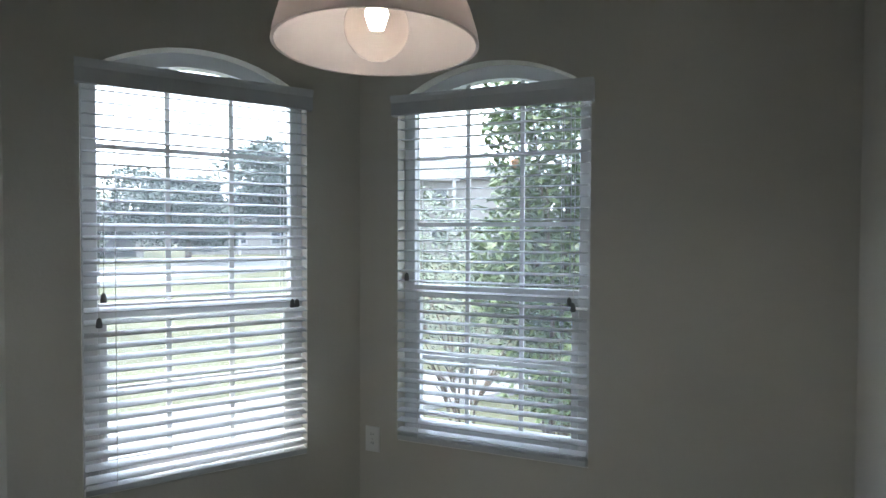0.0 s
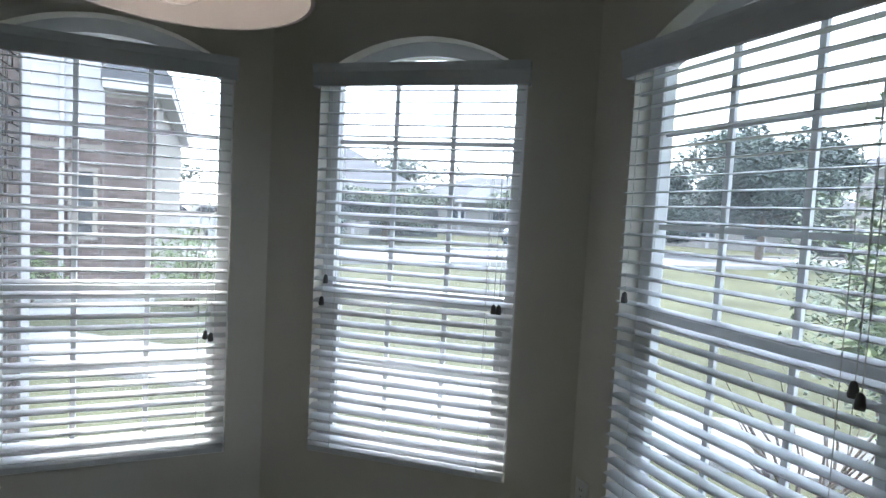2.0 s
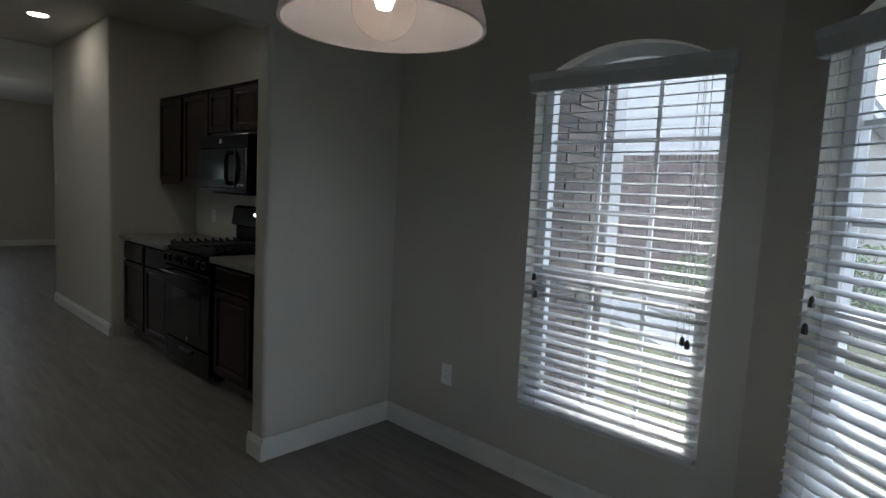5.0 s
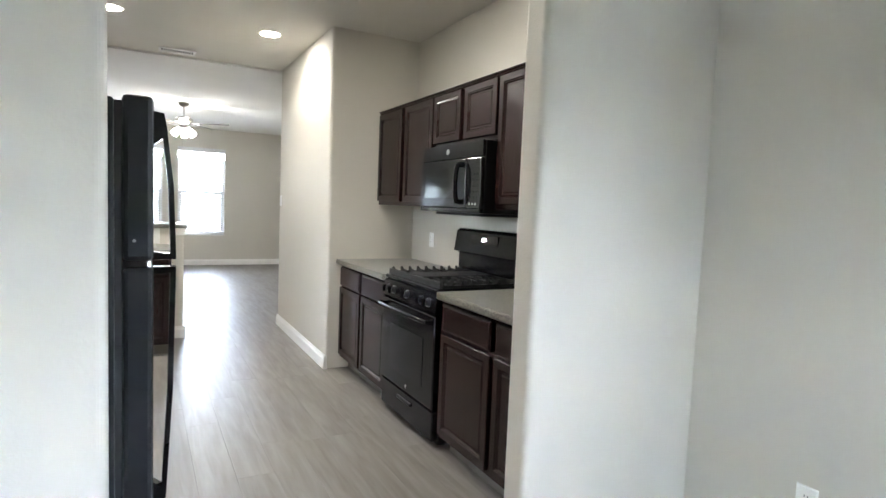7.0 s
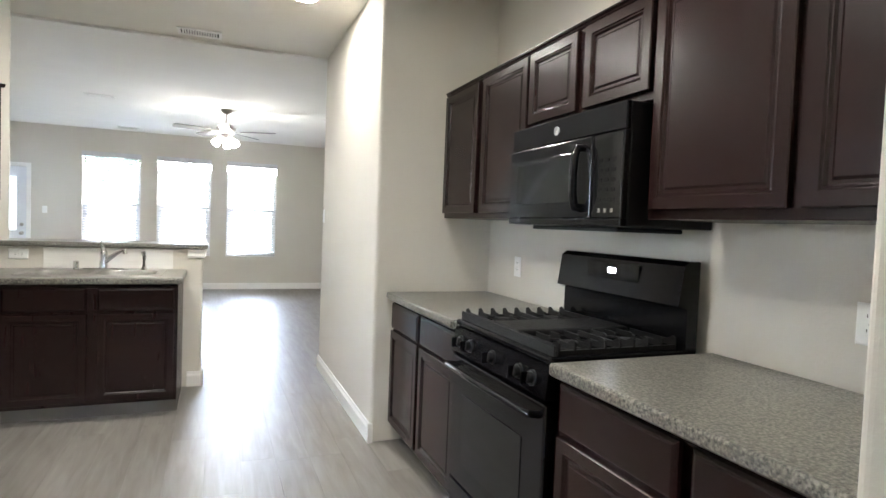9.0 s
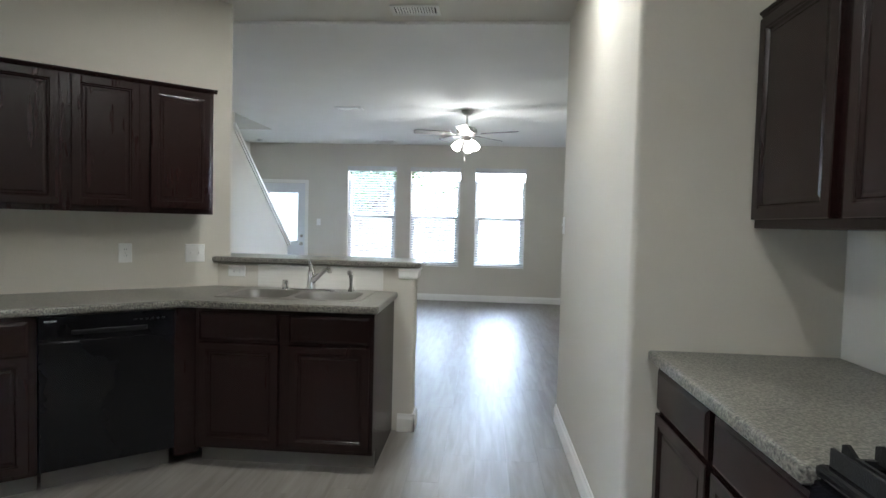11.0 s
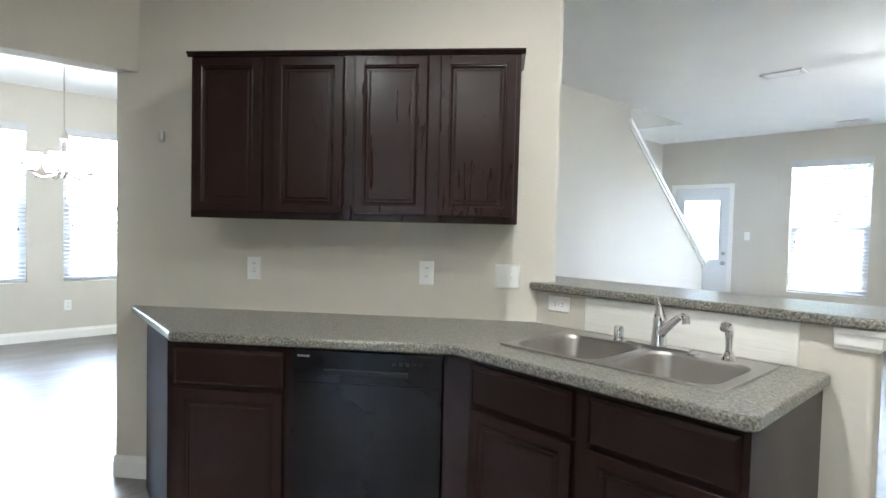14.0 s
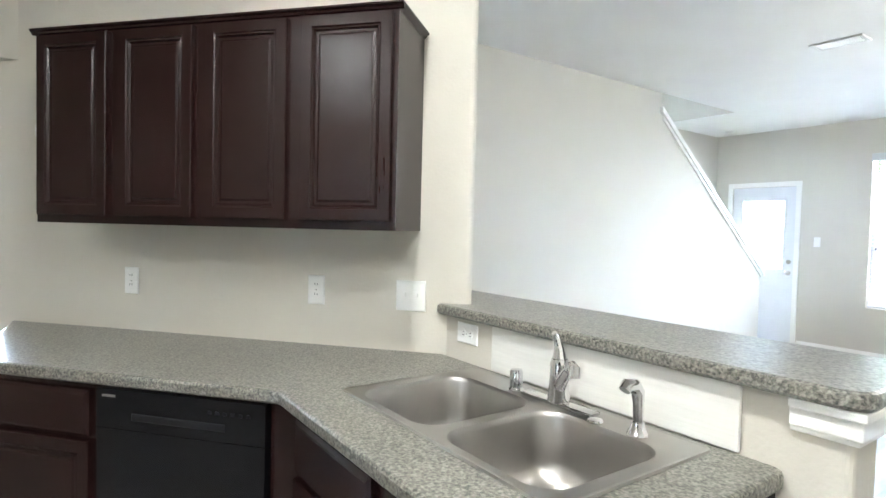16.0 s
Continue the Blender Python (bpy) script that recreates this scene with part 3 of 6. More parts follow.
def blind(m, u0, u1, sill, top, tilt, pitch, depth_y, label, valance=True):
    """A 5 cm slat blind: valance, head rail, slats, bottom rail, cords and tassels."""
    w = thing("window_blind", label, "window blind", m, "white slat blinds")
    g = 0.008
    if valance:
        b = bmesh.new()
        sec = [(-0.034, top - 0.085), (-0.044, top - 0.082), (-0.047, top - 0.03), (-0.055, top - 0.012), (-0.058, top), (-0.034, top)]
        prism(b, sec, u0 - 0.012, u1 + 0.012, Matrix(((0, 0, 1, 0), (1, 0, 0, 0), (0, 1, 0, 0), (0, 0, 0, 1))))
        for ua in (u0 - 0.012, u1 + 0.004):
            box(b, ua, -0.034, top - 0.085, ua + 0.008, -0.001, top)
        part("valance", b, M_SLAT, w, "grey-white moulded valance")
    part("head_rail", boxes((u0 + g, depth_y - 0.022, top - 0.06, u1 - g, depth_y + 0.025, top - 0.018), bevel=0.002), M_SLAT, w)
    me = None
    z = top - 0.095
    i = 0
    bottom = sill + 0.03
    while z > bottom + 0.02:
        if me is None:
            b = bmesh.new()
            n = 4
            L = u1 - u0 - 2 * g
            prof = []
            for j in range(n + 1):
                f = j / n - 0.5
                prof.append((f * 0.05, 0.0028 * (1 - 4 * f * f)))
            up = [(x, zz + 0.0013) for x, zz in prof]
            dn = [(x, zz - 0.0013) for x, zz in prof[::-1]]
            prism(b, up + dn, -L / 2, L / 2, Matrix(((0, 0, 1, 0), (1, 0, 0, 0), (0, 1, 0, 0), (0, 0, 0, 1))))
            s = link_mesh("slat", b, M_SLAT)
            me = s.data
        else:
            s = new("slat", me)
        s.parent = w
        wob = 1.2 * math.sin(i * 1.7 + u0 * 9)
        s.matrix_basis = pose((u0 + u1) / 2, depth_y, z, tilt + wob, 0.12 * math.sin(i * 0.9 + u1 * 5), 0)
        z -= pitch
        i += 1
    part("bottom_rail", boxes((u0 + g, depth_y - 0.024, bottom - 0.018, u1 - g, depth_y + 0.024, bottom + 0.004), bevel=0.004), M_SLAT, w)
    for f in (0.13, 0.87):
        u = u0 + (u1 - u0) * f
        for dy in (-0.026, 0.026):
            part("ladder_cord", tube(bmesh.new(), [(u, depth_y + dy, top - 0.06), (u, depth_y + dy, bottom)], 0.0011, 5), M_CORD, w)
    return w


def tassels(blind_ob, spots):
    for u, z, top in spots:
        part("pull_cord", tube(bmesh.new(), [(u, -0.029, top - 0.06), (u + 0.004, -0.031, (z + top) / 2), (u, -0.030, z)], 0.0013, 5), M_CORD, blind_ob)
        part("tassel", lathe(bmesh.new(), [(0.003, 0.03), (0.008, 0.024), (0.011, 0.002), (0.010, -0.006), (0.0, -0.006)], 10, pose(u, -0.033, z - 0.03)), M_TASSEL, blind_ob, "dark cord tassel", True)


TOPV = 1.988
blinds = []
for n, (m, us, tilt, sill, top) in enumerate(((F_W1, W1_U, 10, S1, TOPV), (F_W2, W2_U, 14, S2, TOPV - 0.008), (F_W3, W3_U, 5, S3, TOPV - 0.02)), 1):
    window(n, m, *us, sill, SPRING, APEX, 3, 3, 2, "white vinyl single-hung window with an arched top and muntins")
    blinds.append(blind(m, *us, sill, top, tilt, 0.0445, 0.002, "white slat blind lowered over an arched window, slats half open"))
tassels(blinds[0], [(W1_U[1] - 0.085, 0.90, TOPV), (W1_U[1] - 0.065, 0.89, TOPV), (W1_U[0] + 0.075, 1.06, TOPV), (W1_U[0] + 0.09, 0.98, TOPV)])
tassels(blinds[1], [(W2_U[1] - 0.075, 1.09, TOPV), (W2_U[1] - 0.055, 1.09, TOPV), (W2_U[0] + 0.07, 1.15, TOPV), (W2_U[0] + 0.055, 1.06, TOPV)])
tassels(blinds[2], [(W3_U[1] - 0.075, 1.12, TOPV), (W3_U[1] - 0.06, 1.10, TOPV), (W3_U[0] + 0.06, 1.2, TOPV)])
for n, (a, b) in enumerate(LW, 4):
    u0, u1 = 5.55 - b, 5.55 - a
    window(n, F_FAR, u0, u1, LZ[0], LZ[1] - 0.2, LZ[1], 1, 1, 1, "white vinyl single-hung window in the living room", arched=False)
    bl = blind(F_FAR, u0, u1, LZ[0], LZ[1], 9 if n == 4 else 16, 0.0445, 0.034, "white slat blind lowered over a living room window", valance=False)
    part("valance", boxes((u0 - 0.005, -0.02, LZ[1] - 0.075, u1 + 0.005, 0.006, LZ[1] + 0.012), bevel=0.005), M_SLAT, bl, "white flat valance")
    tassels(bl, [(u1 - 0.08, 1.25, LZ[1]), (u0 + 0.08, 1.3, LZ[1])])
for n, (a, b) in enumerate(DINW, 7):
    u0, u1 = 0.2 - b, 0.2 - a
    window(n, F_DIN, u0, u1, DZ[0], DZ[1] - 0.2, DZ[1], 1, 1, 1, "white vinyl single-hung window in the dining room", arched=False)
    bl = blind(F_DIN, u0, u1, DZ[0], DZ[1], 16, 0.0445, 0.034, "white slat blind lowered over a dining room window", valance=False)
    part("valance", boxes((u0 - 0.005, -0.02, DZ[1] - 0.075, u1 + 0.005, 0.006, DZ[1] + 0.012), bevel=0.005), M_SLAT, bl, "white flat valance")
    tassels(bl, [(u1 - 0.08, 1.25, DZ[1]), (u0 + 0.08, 1.3, DZ[1])])


# ---- kitchen ----
def panel_front(bm, u0, z0, u1, z1, y_face, t=0.02, raised=True):
    """A door front with moulded frame and panel: nested rectangles at several depths."""
    y = y_face
    if raised:
        steps = [(0.0, 0.0), (0.0, -t + 0.004), (0.004, -t), (0.052, -t), (0.058, -t + 0.004), (0.064, -t + 0.003), (0.072, -t + 0.011), (0.084, -t + 0.011), (0.094, -t + 0.007)]
    else:
        steps = [(0.0, 0.0), (0.0, -t + 0.008), (0.010, -t + 0.002), (0.016, -t)]
    rings = []
    for ins, dy in [(k * (0.74 if raised else 1.0), d) for k, d in steps]:
        rings.append([bm.verts.new(c) for c in ((u0 + ins, y + dy, z0 + ins), (u1 - ins, y + dy, z0 + ins), (u1 - ins, y + dy, z1 - ins), (u0 + ins, y + dy, z1 - ins))])
    for a, b in zip(rings, rings[1:]):
        for k in range(4):
            bm.faces.new((a[k], a[(k + 1) % 4], b[(k + 1) % 4], b[k]))
    bm.faces.new(rings[-1])
    bm.faces.new(rings[0][::-1])
    return bm


def base_cabinet(m, u0, u1, depth, fronts, label, end_panels=(False, False), false_drawer=False):
    w = thing("base_cabinet", label, "cabinet", m, "dark kitchen cabinets")
    part("body", boxes((u0, -depth + 0.02, 0.10, u1, -0.002, 0.872)), M_WOOD, w)
    part("toe_kick", boxes((u0 + 0.002, -depth + 0.075, 0.0, u1 - 0.002, -0.01, 0.10)), M_TOE, w, "pale recessed toe kick board")
    b = boxes((u0, -depth, 0.10, u0 + 0.035, -depth + 0.02, 0.872), (u1 - 0.035, -depth, 0.10, u1, -depth + 0.02, 0.872),
              (u0 + 0.035, -depth, 0.845, u1 - 0.035, -depth + 0.02, 0.872), (u0 + 0.035, -depth, 0.10, u1 - 0.035, -depth + 0.02, 0.135), (u0 + 0.035, -depth, 0.675, u1 - 0.035, -depth + 0.02, 0.71), bevel=0.001)
    part("face_frame", b, M_WOOD, w)
    for ua, ub in fronts:
        part("drawer_front", panel_front(bmesh.new(), ua, 0.70, ub, 0.85, -depth - 0.0005, raised=False), M_WOOD, w)
        part("door", panel_front(bmesh.new(), ua, 0.125, ub, 0.685, -depth - 0.0005), M_WOOD, w)
    return w


def upper_cabinet(m, u0, u1, z0, z1, depth, fronts, label, crown_ends=(True, True), crown=True, low_gap=0.03):
    w = thing("wall_cabinet", label, "cabinet", m, "dark kitchen cabinets")
    part("body", boxes((u0, -depth, z0, u1, -0.002, z1), bevel=0.002), M_WOOD, w)
    for ua, ub in fronts:
        part("door", panel_front(bmesh.new(), ua, z0 + low_gap, ub, z1 - 0.024, -depth - 0.0005), M_WOOD, w)
    if crown:
        b = bmesh.new()
        sec = [(-depth, z1 - 0.018), (-depth - 0.007, z1 - 0.015), (-depth - 0.010, z1 - 0.008), (-depth - 0.018, z1 - 0.002), (-depth - 0.018, z1 + 0.004), (-depth, z1 + 0.004)]
        e0, e1 = (0.018 if crown_ends[0] else 0), (0.018 if crown_ends[1] else 0)
        rot = Matrix(((0, 0, 1, 0), (1, 0, 0, 0), (0, 1, 0, 0), (0, 0, 0, 1)))
        prism(b, sec, u0 - e0, u1 + e1, rot)
        for flag, ua, s in ((crown_ends[0], u0, -1), (crown_ends[1], u1, 1)):
            if flag:
                prism(b, [(ua, z1 - 0.018), (ua + s * 0.01, z1 - 0.008), (ua + s * 0.018, z1 - 0.002), (ua + s * 0.018, z1 + 0.004), (ua, z1 + 0.004)], -depth, -0.002, UPRIGHT)
        part("crown", b, M_WOOD, w)
    return w


# west run, with the range. u runs along +y
KW = wall_frame((-0.05, 0.0), 90)
RANGE = (-1.752, -0.982)
D_UP, D_BASE = 0.325, 0.63
base_cabinet(KW, -2.748, -1.742, D_BASE, [(-2.735, -2.265), (-2.225, -1.755)], "dark espresso base cabinet with two doors, beside the range")
base_cabinet(KW, -0.958, 0.078, D_BASE, [(-0.945, -0.46), (-0.42, 0.065)], "dark espresso base cabinet with two doors, beside the range")
upper_cabinet(KW, -2.748, -1.742, 1.372, 2.134, D_UP, [(-2.735, -2.275), (-2.215, -1.755)], "dark espresso wall cabinet with two moulded doors", (False, False))
upper_cabinet(KW, -1.742, -0.958, 1.765, 2.134, D_UP, [(-1.735, -1.375), (-1.325, -0.965)], "short dark espresso wall cabinet above the microwave", (False, False))
upper_cabinet(KW, -0.958, 0.078, 1.372, 2.134, D_UP, [(-0.94, -0.46), (-0.42, 0.065)], "dark espresso wall cabinet with two moulded doors", (False, False))


def inset_loop(pts, d):
    out = []
    n = len(pts)
    for i in range(n):
        p0, p, p1 = Vector(pts[i - 1]), Vector(pts[i]), Vector(pts[(i + 1) % n])
        e0, e1 = (p - p0).normalized(), (p1 - p).normalized()
        n0, n1 = Vector((-e0.y, e0.x)), Vector((-e1.y, e1.x))
        nn = (n0 + n1).normalized()
        out.append(tuple(p + nn * d / max(0.4, nn.dot(n0))))
    return out


def worktop_mesh(outline, z0, z1, hole=None, ease=0.009):
    """A slab with an eased upper edge; outline runs anticlockwise."""
    b = bmesh.new()
    lo2 = [b.verts.new((x, y, z0)) for x, y in inset_loop(outline, ease * 0.8)]
    lo = [b.verts.new((x, y, z0 + ease * 0.8)) for x, y in outline]
    mid = [b.verts.new((x, y, z1 - ease)) for x, y in outline]
    mid2 = [b.verts.new((x, y, z1 - ease * 0.3)) for x, y in inset_loop(outline, ease * 0.3)]
    top = [b.verts.new((x, y, z1)) for x, y in inset_loop(outline, ease)]
    n = len(outline)
    for a, c in ((lo2, lo), (lo, mid), (mid, mid2), (mid2, top)):
        for k in range(n):
            b.faces.new((a[k], a[(k + 1) % n], c[(k + 1) % n], c[k]))
    edges = [b.edges.get((top[k], top[(k + 1) % n])) for k in range(n)]
    if hole:
        h = [b.verts.new((x, y, z1)) for x, y in hole]
        h2 = [b.verts.new((x, y, z0)) for x, y in hole]
        for k in range(len(h)):
            b.faces.new((h[k], h[(k + 1) % len(h)], h2[(k + 1) % len(h)], h2[k]))
        edges += [b.edges.get((h[k], h[(k + 1) % len(h)])) for k in range(len(h))]
    bmesh.ops.triangle_fill(b, edges=edges, use_beauty=True)
    return b


def rect(x0, y0, x1, y1):
    return [(x0, y0), (x1, y0), (x1, y1), (x0, y1)]


CT0, CT1 = 0.874, 0.914
tagged(link_mesh("worktop", worktop_mesh(rounded(rect(-0.048, -2.748, 0.63, -1.738), [0, 0, 0.012, 0]), CT0, CT1), M_GRANITE), "speckled grey-brown granite-look worktop beside the range", "worktop")
tagged(link_mesh("worktop", worktop_mesh(rounded(rect(-0.048, -0.962, 0.63, 0.078), [0, 0.012, 0, 0]), CT0, CT1), M_GRANITE), "speckled grey-brown granite-look worktop beside the range", "worktop")

# corner run
SINK = (1.925, -4.205, 2.77, -3.695)
hole = rounded(rect(SINK[0] + 0.015, SINK[1] + 0.015, SINK[2] - 0.015, SINK[3] - 0.015), 0.03)
corner_outline = rounded([(1.79, -3.535), (1.79, -4.238), (3.082, -4.238), diag(1.60, DIAG_C - 0.002), diag(1.06, 4.61), diag(1.00, 4.542), (2.846, -3.54)], [0.035, 0.03, 0, 0, 0.03, 0.03, 0.04])
CORNER_TOP = tagged(link_mesh("worktop", worktop_mesh(corner_outline, CT0, CT1, hole), M_GRANITE), "speckled granite-look corner worktop with a sink cut-out", "worktop")

KD = wall_frame(diag(0, DIAG_C), DIAG_ANGLE + 180)
KS = wall_frame((3.0, -4.24), 180)
# under the diagonal counter: u = -a
base_cabinet(KD, -1.02, -0.492, 0.60, [(-0.985, -0.525)], "dark espresso base cabinet beside the dishwasher")
end_m = thing("end_panel", "dark espresso angled end panel below the worktop", "cabinet panel")
b = bmesh.new()
prism(b, [diag(1.02, DIAG_C - 0.60), (4.40, -2.90), diag(1.48, DIAG_C - 0.01), diag(1.02, DIAG_C - 0.01)], 0.0, 0.872)
part("panel", b, M_WOOD_SATIN, end_m)
part("edge_strip", boxes((3.70, -2.899, 0.0, 3.74, -2.885, 0.872)), M_WOOD, end_m)
filler = thing("filler_panel", "dark espresso filler in the inner corner of the cabinets", "cabinet panel")
b = bmesh.new()
prism(b, [diag(-0.113, DIAG_C - 0.60), diag(-0.113, DIAG_C - 0.3), (2.85, -3.9), (2.80, -3.60)], 0.06, 0.872)
part("panel", b, M_WOOD, filler)
# sink base: u = 3 - x
sink_base = base_cabinet(KS, 3.0 - 2.80, 3.0 - 1.815, 0.66, [(3.0 - 2.775, 3.0 - 2.335), (3.0 - 2.275, 3.0 - 1.835)], "dark espresso sink base cabinet with two doors")
for ch in list(sink_base.children):
    if ch.name.startswith("body"):
        bpy.data.objects.remove(ch)
for nm, bx in (("side_panel", (0.2, -0.64, 0.10, 0.22, -0.002, 0.872)), ("side_panel", (1.165, -0.64, 0.10, 1.185, -0.002, 0.872)), ("side_foot", (1.165, -0.56, 0.0, 1.185, -0.002, 0.10)), ("bottom_panel", (0.22, -0.64, 0.10, 1.165, -0.013, 0.12)),
               ("back_panel", (0.22, -0.012, 0.12, 1.165, -0.002, 0.872)), ("centre_stile", (0.66, -0.659, 0.137, 0.73, -0.64, 0.843))):
    part(nm, boxes(bx), M_WOOD, sink_base)

upper_cabinet(KD, -1.10, 0.38, 1.378, 2.118, 0.30, [(-1.082, -0.76), (-0.708, -0.39), (-0.337, -0.017), (0.038, 0.362)], "dark espresso wall cabinet with four moulded doors")


def sink():
    w = thing("kitchen_sink", "stainless steel double bowl sink set in the worktop", "sink", pose(0, 0, CT1))
    x0, y0, x1, y1 = SINK
    bowls = [rounded(rect(x0 + 0.045, y0 + 0.105, (x0 + x1) / 2 - 0.018, y1 - 0.03), 0.075, 7), rounded(rect((x0 + x1) / 2 + 0.018, y0 + 0.105, x1 - 0.045, y1 - 0.03), 0.075, 7)]
    b = bmesh.new()
    out = rounded(rect(x0, y0, x1, y1), 0.03)
    lo = [b.verts.new((x, y, 0.001)) for x, y in out]
    md = [b.verts.new((x, y, 0.006)) for x, y in inset_loop(out, 0.003)]
    tp = [b.verts.new((x, y, 0.004)) for x, y in inset_loop(out, 0.012)]
    edges = []
    n = len(out)
    for a, c in ((lo, md), (md, tp)):
        for k in range(n):
            b.faces.new((a[k], a[(k + 1) % n], c[(k + 1) % n], c[k]))
    edges += [b.edges.get((tp[k], tp[(k + 1) % n])) for k in range(n)]
    for bl in bowls:
        h = [b.verts.new((x, y, 0.004)) for x, y in bl]
        for k in range(len(h)):
            edges.append(b.edges.new((h[k], h[(k + 1) % len(h)])))
    bmesh.ops.triangle_fill(b, edges=edges, use_beauty=True)
    part("rim", b, M_STEEL, w)
    for bl in bowls:
        b = bmesh.new()
        prof = [(0.0, 0.004), (0.004, 0.001), (0.008, -0.01), (0.014, -0.12), (0.024, -0.155), (0.045, -0.172), (0.075, -0.178)]
        rings = []
        cx, cy = sum(p[0] for p in bl) / len(bl), sum(p[1] for p in bl) / len(bl)
        hw, hh = max(p[0] for p in bl) - cx, max(p[1] for p in bl) - cy
        for ins, z in prof:
            rings.append([b.verts.new((cx + (x - cx) * (hw - ins) / hw, cy + (y - cy) * (hh - ins) / hh, z)) for x, y in bl])
        n = len(bl)
        for a, c in zip(rings, rings[1:]):
            for k in range(n):
                b.faces.new((a[k], a[(k + 1) % n], c[(k + 1) % n], c[k]))
        b.faces.new(rings[-1])
        bowl = part("bowl", b, M_STEEL, w, "deep brushed steel bowl", True)
        part("drain", lathe(bmesh.new(), [(0.0, 0.0), (0.012, 0.0), (0.02, 0.004), (0.036, 0.005), (0.042, 0.002), (0.043, -0.002)], 20, pose(cx, cy - 0.02, -0.178)), M_CHROME, w, "", True)
    return w


sink()


def faucet():
    w = thing("faucet", "chrome single-lever kitchen faucet on the sink deck", "faucet", pose(2.335, -4.142, CT1 + 0.005))
    part("deck_plate", boxes((-0.125, -0.026, 0.0, 0.125, 0.026, 0.009), bevel=0.008), M_CHROME, w, "", True)
    part("body", lathe(bmesh.new(), [(0.031, 0.008), (0.029, 0.03), (0.026, 0.075), (0.027, 0.11), (0.022, 0.125), (0.0, 0.13)], 20), M_CHROME, w, "", True)
    part("lever", tube(bmesh.new(), [(0, 0, 0.115), (0.006, -0.002, 0.15), (0.014, 0.0, 0.178), (0.012, 0.012, 0.196)], [0.022, 0.014, 0.009, 0.007], 12), M_CHROME, w, "", True)
    part("spout", tube(bmesh.new(), [(0, 0.0, 0.045), (-0.04, 0.03, 0.08), (-0.09, 0.065, 0.12), (-0.125, 0.09, 0.142), (-0.143, 0.103, 0.14), (-0.148, 0.107, 0.118)], [0.019, 0.017, 0.014, 0.013, 0.014, 0.014], 14), M_CHROME, w, "", True)
    return w


faucet()
spr = thing("side_sprayer", "chrome side sprayer standing on the sink deck", "faucet sprayer", pose(2.075, -4.13, CT1 + 0.005))
part("base", lathe(bmesh.new(), [(0.026, 0.0), (0.024, 0.006), (0.017, 0.018), (0.015, 0.03), (0.0, 0.03)], 18), M_CHROME, spr, "", True)
part("handle", tube(bmesh.new(), [(0, 0, 0.02), (0, 0, 0.07), (0, 0.004, 0.1), (0.0, 0.018, 0.118), (0.0, 0.045, 0.122), (0, 0.055, 0.112)], [0.011, 0.013, 0.016, 0.017, 0.016, 0.014], 12), M_CHROME, spr, "", True)
soap = thing("air_gap_cap", "small chrome cap standing on the sink deck", "sink fitting", pose(2.505, -4.142, CT1 + 0.005))
part("cap", lathe(bmesh.new(), [(0.024, 0.0), (0.022, 0.004), (0.020, 0.006), (0.020, 0.05), (0.017, 0.058), (0.0, 0.06)], 18), M_CHROME, soap, "", True)
blank = thing("hole_cover", "chrome disc over a spare hole in the sink deck", "sink fitting", pose(2.19, -4.118, CT1 + 0.005))
part("disc", lathe(bmesh.new(), [(0.021, 0.0), (0.019, 0.004), (0.01, 0.006), (0.0, 0.006)], 18), M_CHROME, blank, "", True)

# bar
bar_outline = rounded([(1.645, -4.20), (1.645, -4.63), (3.40, -4.63), (3.06, -4.30), (3.02, -4.20)], [0.05, 0.07, 0.03, 0.01, 0.03])
tagged(link_mesh("bar_top", worktop_mesh(bar_outline, 1.07, 1.108, None, 0.012), M_GRANITE), "speckled granite-look raised bar top on a half wall", "bar top")
tagged(link_mesh("backsplash_panel", boxes((1.89, -4.238, 0.917, 2.72, -4.226, 1.066), bevel=0.002), M_TILE), "white textured backsplash panel behind the sink", "backsplash")
b = bmesh.new()
for o, z0, z1 in ((0.012, 1.0, 1.012), (0.018, 1.012, 1.05), (0.026, 1.05, 1.069)):
    box(b, 1.68 - o, -4.37 - o, z0, 1.79, -4.24 + o, z1, 0.003)
structure("trim_bar_end", b, M_TRIM, "white moulded trim below the bar top", "trim")


